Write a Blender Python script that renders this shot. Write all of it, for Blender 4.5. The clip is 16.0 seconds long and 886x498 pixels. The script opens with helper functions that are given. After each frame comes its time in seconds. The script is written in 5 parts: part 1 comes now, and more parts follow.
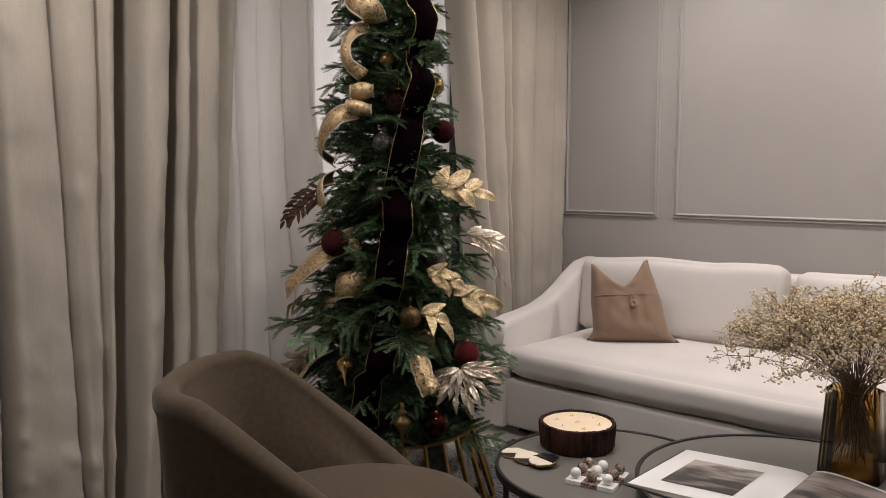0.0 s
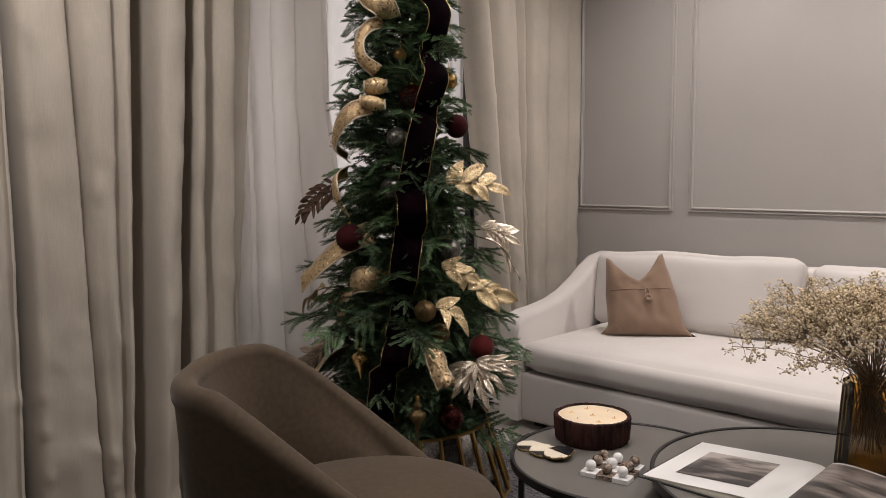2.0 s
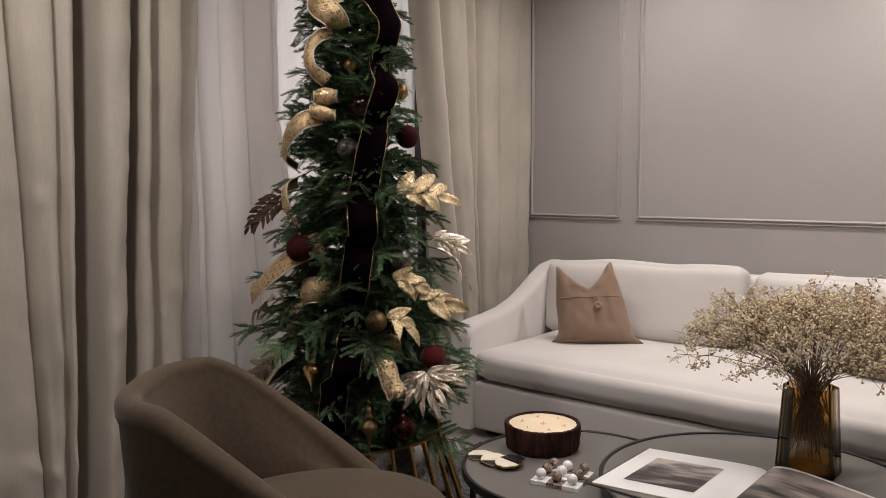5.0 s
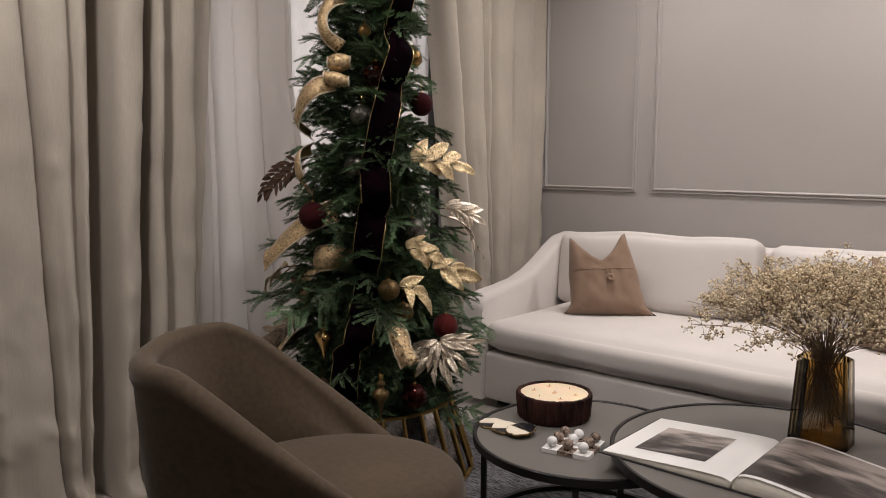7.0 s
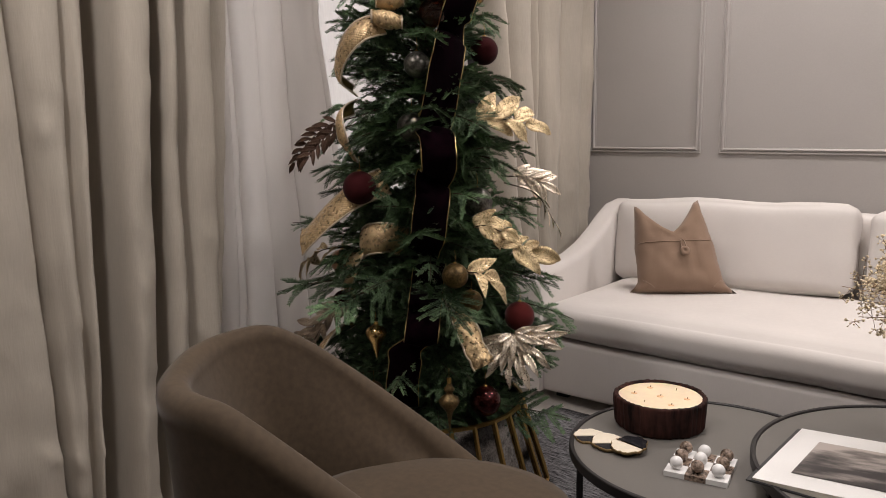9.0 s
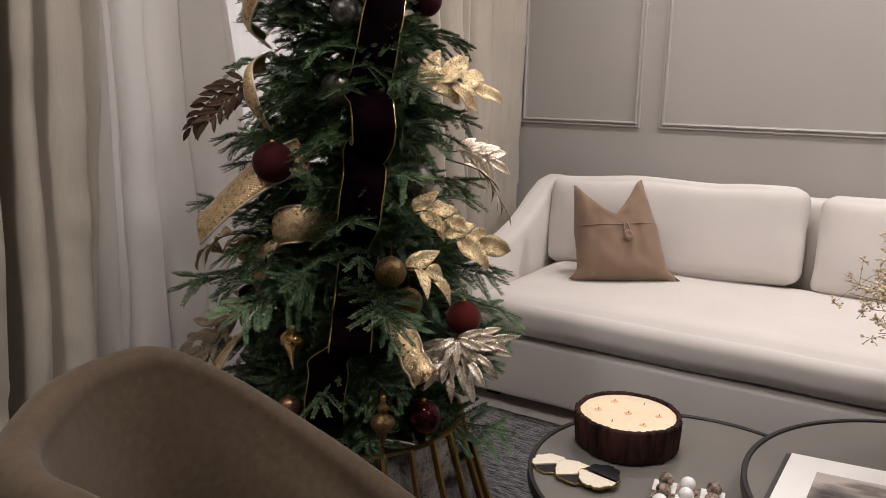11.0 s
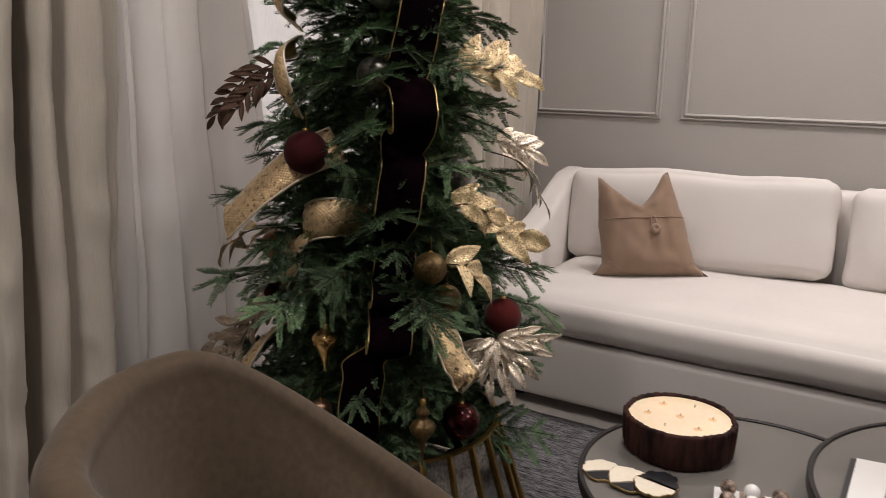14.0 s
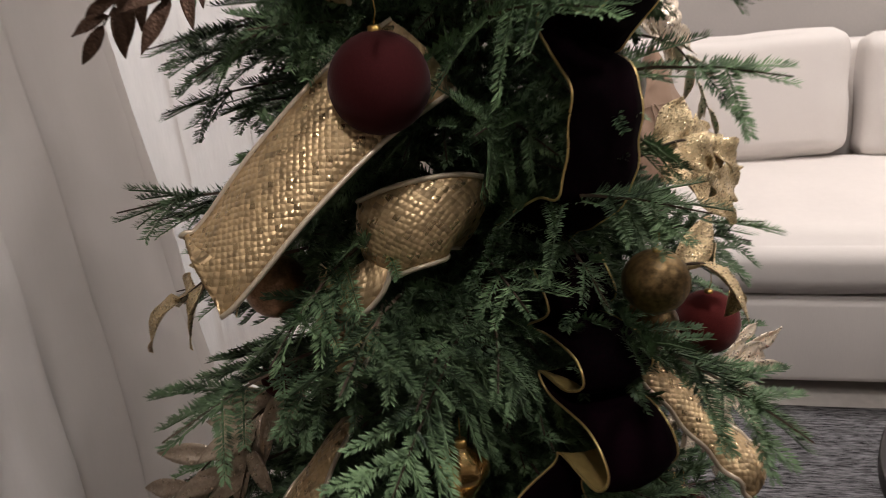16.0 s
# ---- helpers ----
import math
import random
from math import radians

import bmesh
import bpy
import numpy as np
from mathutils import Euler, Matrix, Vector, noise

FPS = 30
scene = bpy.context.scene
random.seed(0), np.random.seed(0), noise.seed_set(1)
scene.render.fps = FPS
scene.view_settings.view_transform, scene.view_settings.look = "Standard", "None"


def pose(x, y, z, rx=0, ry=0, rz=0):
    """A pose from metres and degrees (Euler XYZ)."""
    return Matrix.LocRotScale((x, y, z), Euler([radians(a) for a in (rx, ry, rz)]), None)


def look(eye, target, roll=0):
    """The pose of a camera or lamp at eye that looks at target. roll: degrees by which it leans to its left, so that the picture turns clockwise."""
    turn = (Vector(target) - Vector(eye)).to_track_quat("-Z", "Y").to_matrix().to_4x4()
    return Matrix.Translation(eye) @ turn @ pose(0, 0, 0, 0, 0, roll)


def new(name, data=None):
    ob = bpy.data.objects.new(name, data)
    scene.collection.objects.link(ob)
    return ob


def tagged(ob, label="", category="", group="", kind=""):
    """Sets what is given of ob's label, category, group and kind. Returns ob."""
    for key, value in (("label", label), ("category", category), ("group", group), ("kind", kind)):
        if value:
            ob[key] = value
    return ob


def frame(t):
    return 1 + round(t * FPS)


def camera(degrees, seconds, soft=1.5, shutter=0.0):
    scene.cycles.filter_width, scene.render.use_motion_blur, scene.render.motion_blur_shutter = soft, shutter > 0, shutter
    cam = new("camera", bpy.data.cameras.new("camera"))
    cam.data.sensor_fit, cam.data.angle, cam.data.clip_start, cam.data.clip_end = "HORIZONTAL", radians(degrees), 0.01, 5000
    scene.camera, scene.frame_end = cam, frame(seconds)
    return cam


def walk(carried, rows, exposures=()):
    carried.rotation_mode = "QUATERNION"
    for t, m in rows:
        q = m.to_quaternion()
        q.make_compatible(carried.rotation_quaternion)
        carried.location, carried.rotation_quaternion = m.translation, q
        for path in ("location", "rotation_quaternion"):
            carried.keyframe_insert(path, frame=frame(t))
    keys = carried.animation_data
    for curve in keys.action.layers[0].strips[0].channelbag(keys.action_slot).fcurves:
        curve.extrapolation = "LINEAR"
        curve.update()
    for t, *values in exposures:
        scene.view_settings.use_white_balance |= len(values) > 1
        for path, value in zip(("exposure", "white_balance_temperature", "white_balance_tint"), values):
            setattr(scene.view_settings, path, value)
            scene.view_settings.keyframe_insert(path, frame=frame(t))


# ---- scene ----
cam = camera(59.6, 16.0, soft=0.9, shutter=0.3)
PATH = [
    (0, (0.286, 0.079, 1.281), (-1.058, 1.593, 1.095), 0.1),
    (0.5, (0.284, 0.070, 1.281), (-1.078, 1.570, 1.098), 0.1),
    (1, (0.294, 0.072, 1.277), (-1.079, 1.561, 1.092), -0.1),
    (1.5, (0.298, 0.074, 1.275), (-1.078, 1.559, 1.085), -0.2),
    (2, (0.295, 0.072, 1.270), (-1.078, 1.560, 1.077), -0.3),
    (2.5, (0.296, 0.069, 1.274), (-1.060, 1.571, 1.082), -0.3),
    (3, (0.303, 0.066, 1.280), (-1.030, 1.591, 1.097), -0.4),
    (3.5, (0.310, 0.077, 1.282), (-0.990, 1.630, 1.110), -0.5),
    (4, (0.311, 0.077, 1.281), (-0.978, 1.641, 1.112), -0.5),
    (6.5, (0.300, 0.074, 1.282), (-0.989, 1.634, 1.076), 0.2),
    (7, (0.297, 0.079, 1.260), (-1.005, 1.623, 1.018), 0.2),
    (7.5, (0.265, 0.127, 1.242), (-1.050, 1.652, 0.959), 0.1),
    (8, (0.169, 0.179, 1.226), (-1.161, 1.685, 0.912), -0.2),
    (8.5, (-0.046, 0.213, 1.235), (-1.361, 1.730, 0.912), -0.5),
    (8.7, (-0.118, 0.239, 1.236), (-1.422, 1.766, 0.913), -0.7),
    (10.8, (-0.532, 0.550, 1.234), (-1.601, 2.229, 0.816), 1.0),
    (11, (-0.541, 0.550, 1.236), (-1.595, 2.238, 0.815), 1.2),
    (11.5, (-0.547, 0.543, 1.236), (-1.561, 2.252, 0.807), 1.6),
    (12, (-0.519, 0.533, 1.237), (-1.511, 2.257, 0.814), 1.9),
    (12.5, (-0.501, 0.537, 1.240), (-1.487, 2.266, 0.822), 2.0),
    (13, (-0.492, 0.526, 1.245), (-1.487, 2.248, 0.826), 2.0),
    (13.5, (-0.555, 0.523, 1.232), (-1.575, 2.229, 0.807), 1.7),
    (14, (-0.704, 0.569, 1.215), (-1.730, 2.268, 0.779), 1.3),
    (14.5, (-0.966, 0.730, 1.220), (-1.942, 2.455, 0.766), 0.2),
    (15, (-1.265, 0.839, 1.200), (-2.112, 2.621, 0.710), -0.9),
    (15.5, (-1.524, 0.988, 1.181), (-2.154, 2.834, 0.607), -2.3),
    (16, (-1.723, 1.211, 1.149), (-2.121, 3.075, 0.440), -4.4),
]
walk(cam, [(t, look(eye, target, roll)) for t, eye, target, roll in PATH],
     exposures=[(0, -0.30), (7.1, -0.28), (7.8, -0.14), (14.5, -0.17), (15.3, -0.09), (16, 0.05)])

# ---- light ----
world = bpy.data.worlds.new("world")
scene.world = world
world.use_nodes = True
world.node_tree.nodes["Background"].inputs[0].default_value = (0.75, 0.80, 0.9, 1)
world.node_tree.nodes["Background"].inputs[1].default_value = 0.2
LAMPS = [(-0.05, 3.55, 26), (-1.4, 3.45, 18), (-1.70, 0.75, 20), (0.9, 2.0, 21), (1.2, -0.4, 5), (-1.05, 1.75, 17)]
CEIL = 2.7


# ---- materials ----
def nodes_of(name):
    m = bpy.data.materials.new(name)
    m.use_nodes = True
    nt = m.node_tree
    return m, nt, nt.nodes["Principled BSDF"]


def mat(name, col, rough=0.6, metal=0.0, var=0.12, scale=6.0, fine=90.0, bump=0.15, dist=0.002, sheen=0.0, trans=0.0, stretch=(1, 1, 1), tint=None, spec=0.5, rvar=0.1):
    """Colour varied at two scales, with fine relief."""
    m, nt, b = nodes_of(name)
    N, L = nt.nodes, nt.links
    co = N.new("ShaderNodeTexCoord")
    mp = N.new("ShaderNodeMapping")
    mp.inputs["Scale"].default_value = stretch
    L.new(co.outputs["Object"], mp.inputs["Vector"])
    n1, n2 = N.new("ShaderNodeTexNoise"), N.new("ShaderNodeTexNoise")
    n1.inputs["Scale"].default_value, n1.inputs["Detail"].default_value = scale, 3
    n2.inputs["Scale"].default_value, n2.inputs["Detail"].default_value = fine, 4
    L.new(co.outputs["Object"], n1.inputs["Vector"])
    L.new(mp.outputs["Vector"], n2.inputs["Vector"])
    add = N.new("ShaderNodeMath")
    add.operation = "ADD"
    L.new(n1.outputs["Fac"], add.inputs[0])
    L.new(n2.outputs["Fac"], add.inputs[1])
    ramp = N.new("ShaderNodeMapRange")
    ramp.inputs["From Min"].default_value, ramp.inputs["From Max"].default_value = 0.78, 1.22
    L.new(add.outputs[0], ramp.inputs["Value"])
    mix = N.new("ShaderNodeMix")
    mix.data_type = "RGBA"
    dark = [c * (1 - var) for c in col]
    light = [min(1, c * (1 + var)) for c in (tint or col)]
    mix.inputs["A"].default_value, mix.inputs["B"].default_value = (*dark, 1), (*light, 1)
    L.new(ramp.outputs["Result"], mix.inputs["Factor"])
    L.new(mix.outputs["Result"], b.inputs["Base Color"])
    rr = N.new("ShaderNodeMapRange")
    rr.inputs["To Min"].default_value, rr.inputs["To Max"].default_value = max(0.02, rough - rvar), min(1, rough + rvar)
    L.new(n1.outputs["Fac"], rr.inputs["Value"])
    L.new(rr.outputs["Result"], b.inputs["Roughness"])
    bp = N.new("ShaderNodeBump")
    bp.inputs["Strength"].default_value, bp.inputs["Distance"].default_value = bump, dist
    L.new(n2.outputs["Fac"], bp.inputs["Height"])
    L.new(bp.outputs["Normal"], b.inputs["Normal"])
    b.inputs["Metallic"].default_value = metal
    b.inputs["Sheen Weight"].default_value = sheen
    b.inputs["Sheen Roughness"].default_value = 0.4
    b.inputs["Transmission Weight"].default_value = trans
    b.inputs["Specular IOR Level"].default_value = spec
    return m


def cloth(name, col, var=0.1, threads=700.0, bump=0.25, sheen=0.2, stain=5.0, slub=0.5, rough=0.9, weft=1.0):
    """Woven cloth: slubs along both threads, soft large variation."""
    m, nt, b = nodes_of(name)
    N, L = nt.nodes, nt.links
    co = N.new("ShaderNodeTexCoord")
    outs = []
    for st in ((threads, threads, threads * 0.04), (threads * 0.05, threads * 0.05, threads)):
        mp, n = N.new("ShaderNodeMapping"), N.new("ShaderNodeTexNoise")
        mp.inputs["Scale"].default_value = st
        n.inputs["Scale"].default_value, n.inputs["Detail"].default_value = 1.0, 2
        L.new(co.outputs["Object"], mp.inputs["Vector"])
        L.new(mp.outputs["Vector"], n.inputs["Vector"])
        outs.append(n.outputs["Fac"])
    big = N.new("ShaderNodeTexNoise")
    big.inputs["Scale"].default_value, big.inputs["Detail"].default_value = stain, 4
    L.new(co.outputs["Object"], big.inputs["Vector"])
    a1, a2 = N.new("ShaderNodeMath"), N.new("ShaderNodeMath")
    a1.operation, a2.operation = "ADD", "MULTIPLY_ADD"
    L.new(outs[0], a1.inputs[0])
    wf = N.new("ShaderNodeMath")
    wf.operation = "MULTIPLY_ADD"
    wf.inputs[1].default_value, wf.inputs[2].default_value = weft, 0.5 * (1 - weft)
    L.new(outs[1], wf.inputs[0])
    L.new(wf.outputs[0], a1.inputs[1])
    L.new(a1.outputs[0], a2.inputs[0])
    a2.inputs[1].default_value = slub
    L.new(big.outputs["Fac"], a2.inputs[2])
    rng = N.new("ShaderNodeMapRange")
    rng.inputs["From Min"].default_value, rng.inputs["From Max"].default_value = 0.3 + slub * 0.6, 0.7 + slub * 1.4
    L.new(a2.outputs[0], rng.inputs["Value"])
    mix = N.new("ShaderNodeMix")
    mix.data_type = "RGBA"
    mix.inputs["A"].default_value = (*[c * (1 - var) for c in col], 1)
    mix.inputs["B"].default_value = (*[min(1, c * (1 + var)) for c in col], 1)
    L.new(rng.outputs["Result"], mix.inputs["Factor"])
    L.new(mix.outputs["Result"], b.inputs["Base Color"])
    bp = N.new("ShaderNodeBump")
    bp.inputs["Strength"].default_value, bp.inputs["Distance"].default_value = bump, 0.0008
    L.new(a1.outputs[0], bp.inputs["Height"])
    L.new(bp.outputs["Normal"], b.inputs["Normal"])
    b.inputs["Roughness"].default_value = rough
    b.inputs["Sheen Weight"].default_value = sheen
    b.inputs["Specular IOR Level"].default_value = 0.2
    return m


def sheer_mat(name, through_light, low_t, high_t):
    m, nt, b = nodes_of(name)
    N, L = nt.nodes, nt.links
    out = N["Material Output"]
    co, mp, n = N.new("ShaderNodeTexCoord"), N.new("ShaderNodeMapping"), N.new("ShaderNodeTexNoise")
    mp.inputs["Scale"].default_value = (500, 500, 25)
    n.inputs["Scale"].default_value = 1
    L.new(co.outputs["Object"], mp.inputs["Vector"])
    L.new(mp.outputs["Vector"], n.inputs["Vector"])
    tl, tr, m1, m2 = N.new("ShaderNodeBsdfTranslucent"), N.new("ShaderNodeBsdfTransparent"), N.new("ShaderNodeMixShader"), N.new("ShaderNodeMixShader")
    b.inputs["Base Color"].default_value = (0.74, 0.70, 0.67, 1)
    b.inputs["Roughness"].default_value = 0.9
    b.inputs["Specular IOR Level"].default_value = 0.1
    tl.inputs["Color"].default_value = (0.76, 0.735, 0.715, 1)
    m1.inputs["Fac"].default_value = through_light
    L.new(b.outputs[0], m1.inputs[1])
    L.new(tl.outputs[0], m1.inputs[2])
    rng = N.new("ShaderNodeMapRange")
    rng.inputs["To Min"].default_value, rng.inputs["To Max"].default_value = low_t, high_t
    L.new(n.outputs["Fac"], rng.inputs["Value"])
    L.new(rng.outputs["Result"], m2.inputs["Fac"])
    L.new(m1.outputs[0], m2.inputs[1])
    L.new(tr.outputs[0], m2.inputs[2])
    L.new(m2.outputs[0], out.inputs["Surface"])
    return m


def glitter(name, col, cells=260.0, rough=0.35, back=0.4, fleck=0.75, relief=0.6):
    """Metallic cloth or leaf with glinting cells."""
    m, nt, b = nodes_of(name)
    N, L = nt.nodes, nt.links
    co, v, n = N.new("ShaderNodeTexCoord"), N.new("ShaderNodeTexVoronoi"), N.new("ShaderNodeTexNoise")
    v.inputs["Scale"].default_value = cells
    n.inputs["Scale"].default_value = 40
    L.new(co.outputs["Object"], v.inputs["Vector"])
    L.new(co.outputs["Object"], n.inputs["Vector"])
    mix = N.new("ShaderNodeMix")
    mix.data_type = "RGBA"
    mix.inputs["A"].default_value = (*[c * back for c in col], 1)
    mix.inputs["B"].default_value = (*col, 1)
    rng = N.new("ShaderNodeMapRange")
    rng.inputs["From Min"].default_value, rng.inputs["From Max"].default_value = 0.25, 0.75
    sep = N.new("ShaderNodeSeparateColor")
    L.new(v.outputs["Color"], sep.inputs["Color"])
    av = N.new("ShaderNodeMath")
    av.operation = "MULTIPLY_ADD"
    L.new(sep.outputs["Red"], av.inputs[0])
    av.inputs[1].default_value = fleck * 0.5
    L.new(n.outputs["Fac"], av.inputs[2])
    L.new(av.outputs[0], rng.inputs["Value"])
    L.new(rng.outputs["Result"], mix.inputs["Factor"])
    L.new(mix.outputs["Result"], b.inputs["Base Color"])
    b.inputs["Metallic"].default_value = 0.75
    r2 = N.new("ShaderNodeMapRange")
    r2.inputs["To Min"].default_value, r2.inputs["To Max"].default_value = rough - 0.15, rough + 0.3
    L.new(sep.outputs["Green"], r2.inputs["Value"])
    L.new(r2.outputs["Result"], b.inputs["Roughness"])
    bp = N.new("ShaderNodeBump")
    bp.inputs["Strength"].default_value, bp.inputs["Distance"].default_value = relief, 0.002
    L.new(v.outputs["Distance"], bp.inputs["Height"])
    L.new(bp.outputs["Normal"], b.inputs["Normal"])
    return m


def glass(name, col, rough=0.03, ior=1.45):
    m, nt, b = nodes_of(name)
    b.inputs["Base Color"].default_value = (*col, 1)
    b.inputs["Transmission Weight"].default_value = 1
    b.inputs["Roughness"].default_value = rough
    b.inputs["IOR"].default_value = ior
    return m


def tinted_glass(name, col):
    """Thin coloured glass: light goes through tinted, the surface shines."""
    m, nt, b = nodes_of(name)
    N, L = nt.nodes, nt.links
    tr, gl, mix, fr = N.new("ShaderNodeBsdfTransparent"), N.new("ShaderNodeBsdfGlossy"), N.new("ShaderNodeMixShader"), N.new("ShaderNodeFresnel")
    tr.inputs["Color"].default_value = (*col, 1)
    gl.inputs["Roughness"].default_value = 0.05
    fr.inputs["IOR"].default_value = 1.5
    L.new(fr.outputs[0], mix.inputs["Fac"])
    L.new(tr.outputs[0], mix.inputs[1])
    L.new(gl.outputs[0], mix.inputs[2])
    L.new(mix.outputs[0], N["Material Output"].inputs["Surface"])
    return m


def photo_mat(name, sky, land, seed):
    """A printed landscape: bands of cloud over dunes."""
    m, nt, b = nodes_of(name)
    N, L = nt.nodes, nt.links
    co, mp, n = N.new("ShaderNodeTexCoord"), N.new("ShaderNodeMapping"), N.new("ShaderNodeTexNoise")
    mp.inputs["Scale"].default_value = (5, 16, 1)
    mp.inputs["Location"].default_value = (seed, seed * 2, 0)
    mp.inputs["Rotation"].default_value = (0, 0, 0.12 * seed)
    n.inputs["Scale"].default_value, n.inputs["Detail"].default_value = 1.4, 6
    L.new(co.outputs["Object"], mp.inputs["Vector"])
    L.new(mp.outputs["Vector"], n.inputs["Vector"])
    r = N.new("ShaderNodeValToRGB")
    r.color_ramp.elements[0].position, r.color_ramp.elements[0].color = 0.38, (*land, 1)
    r.color_ramp.elements[1].position, r.color_ramp.elements[1].color = 0.66, (*sky, 1)
    e = r.color_ramp.elements.new(0.5)
    e.color = (*[(a + c) * 0.33 for a, c in zip(land, sky)], 1)
    sp, band, mx = N.new("ShaderNodeSeparateXYZ"), N.new("ShaderNodeMapRange"), N.new("ShaderNodeMath")
    L.new(co.outputs["Object"], sp.inputs["Vector"])
    band.inputs["From Min"].default_value, band.inputs["From Max"].default_value = 2.10, 2.28
    band.inputs["To Min"].default_value, band.inputs["To Max"].default_value = -0.14, 0.12
    L.new(sp.outputs["Y"], band.inputs["Value"])
    L.new(n.outputs["Fac"], mx.inputs[0])
    L.new(band.outputs["Result"], mx.inputs[1])
    L.new(mx.outputs[0], r.inputs["Fac"])
    L.new(r.outputs["Color"], b.inputs["Base Color"])
    b.inputs["Roughness"].default_value = 0.35
    return m


def glow(name, col, power):
    m, nt, b = nodes_of(name)
    b.inputs["Base Color"].default_value = (0, 0, 0, 1)
    b.inputs["Emission Color"].default_value = (*col, 1)
    b.inputs["Emission Strength"].default_value = power
    return m


WALL = mat("wall_paint", (0.40, 0.375, 0.355), 0.42, var=0.03, scale=2.5, fine=220, bump=0.06, dist=0.001)
CEILP = mat("ceiling_paint", (0.75, 0.74, 0.72), 0.8, var=0.03, scale=2, fine=200, bump=0.05)
FLOORM = mat("floor_stone", (0.46, 0.43, 0.40), 0.45, var=0.12, scale=3, fine=30, bump=0.05)
RUGM = mat("rug_wool", (0.072, 0.07, 0.074), 0.95, var=0.8, scale=60, fine=150, bump=1.0, dist=0.010, stretch=(0.35, 3.2, 1), tint=(0.175, 0.172, 0.18), spec=0.1)
for n in RUGM.node_tree.nodes:
    if n.type == "TEX_NOISE":
        RUGM.node_tree.links.new(next(q for q in RUGM.node_tree.nodes if q.type == "MAPPING").outputs["Vector"], n.inputs["Vector"])
LINEN = cloth("curtain_linen", (0.45, 0.405, 0.342), var=0.17, threads=430, bump=0.4, stain=3, slub=0.6, weft=0.3)
SHEER = sheer_mat("sheer_voile", 0.50, 0.08, 0.14)
SHEERF = sheer_mat("flat_voile", 0.32, 0.26, 0.46)
SOFAM = cloth("sofa_linen", (0.645, 0.605, 0.575), var=0.06, threads=900, bump=0.2, stain=4, sheen=0.1)
PILLOWM = cloth("brown_cotton", (0.255, 0.172, 0.122), var=0.08, threads=900, bump=0.25, sheen=0.15)
VELVET = mat("chair_velvet", (0.072, 0.051, 0.0325), 0.8, var=0.15, scale=3, fine=60, bump=0.08, dist=0.004, sheen=0.17, spec=0.2)
BLACKM = mat("black_metal", (0.018, 0.016, 0.016), 0.45, 0.3, var=0.2, fine=200, bump=0.05)
TOPM = mat("taupe_top", (0.145, 0.135, 0.122), 0.42, var=0.05, scale=3, fine=300, bump=0.03, rvar=0.02)
GOLDM = mat("brushed_gold", (0.42, 0.27, 0.09), 0.32, 1.0, var=0.15, fine=160, bump=0.05)
# dark mottle paints in the grey rug that the panels reflect
RUGMIRROR = mat("rug_toned_mirror", (0.36, 0.35, 0.34), 0.10, 1.0, var=0.45, scale=25, fine=120, bump=0.02, rvar=0.06)
BARK = mat("bark", (0.015, 0.006, 0.005), 0.85, spec=0.2, var=0.55, scale=18, fine=70, bump=0.9, dist=0.006, stretch=(1, 1, 0.12), tint=(0.036, 0.014, 0.011))
WAX = mat("cream_wax", (0.86, 0.70, 0.50), 0.45, var=0.04, scale=10, fine=60, bump=0.08)
WAX.node_tree.nodes["Principled BSDF"].inputs["Subsurface Weight"].default_value = 0.3
WAX.node_tree.nodes["Principled BSDF"].inputs["Subsurface Radius"].default_value = (0.02, 0.012, 0.006)
MELT = mat("amber_wax", (0.80, 0.50, 0.26), 0.35, var=0.12, scale=60, fine=200, bump=0.05)
WICK = mat("wick", (0.25, 0.12, 0.06), 0.9)
CREAM = mat("cream_stone", (0.80, 0.72, 0.58), 0.3, var=0.04, fine=100, bump=0.05)
BLACKS = mat("black_stone", (0.012, 0.012, 0.015), 0.2, var=0.3, fine=60, bump=0.02)
GILT = mat("rough_gilt", (0.30, 0.21, 0.10), 0.5, 0.8, var=0.5, fine=250, bump=0.8, dist=0.003)
MARBLEW = mat("white_marble", (0.80, 0.79, 0.78), 0.2, var=0.06, scale=25, fine=70, bump=0.02)
MARBLEB = mat("brown_marble", (0.10, 0.07, 0.055), 0.2, var=0.6, scale=45, fine=150, bump=0.03, tint=(0.24, 0.18, 0.14))
PAPER = mat("paper", (0.82, 0.81, 0.79), 0.6, var=0.02, fine=300, bump=0.02, rvar=0.02)
PAGES = mat("page_edges", (0.62, 0.58, 0.50), 0.8, var=0.2, fine=40, bump=0.5, stretch=(1, 1, 60))
COVER = mat("book_cover", (0.03, 0.03, 0.032), 0.5, var=0.1)
PHOTO1 = photo_mat("landscape_print", (0.50, 0.44, 0.40), (0.03, 0.025, 0.025), 1.3)
PHOTO2 = photo_mat("desert_print", (0.36, 0.31, 0.28), (0.035, 0.03, 0.028), 2.1)
AMBER = tinted_glass("amber_glass", (0.74, 0.62, 0.40))
STEM = mat("dry_stem", (0.22, 0.145, 0.085), 0.85, var=0.3)
FLORET = mat("dry_florets", (0.74, 0.62, 0.44), 0.9, var=0.36, scale=30, fine=300, bump=0.5, dist=0.003, tint=(0.74, 0.62, 0.43))
NEEDLE = mat("fir_needles", (0.034, 0.068, 0.033), 0.55, var=0.5, scale=14, fine=90, bump=0.0, tint=(0.115, 0.18, 0.092), spec=0.28)
nt = NEEDLE.node_tree
info, lev, hs = nt.nodes.new("ShaderNodeObjectInfo"), nt.nodes.new("ShaderNodeMapRange"), nt.nodes.new("ShaderNodeHueSaturation")
lev.inputs["To Min"].default_value, lev.inputs["To Max"].default_value = 0.6, 1.2
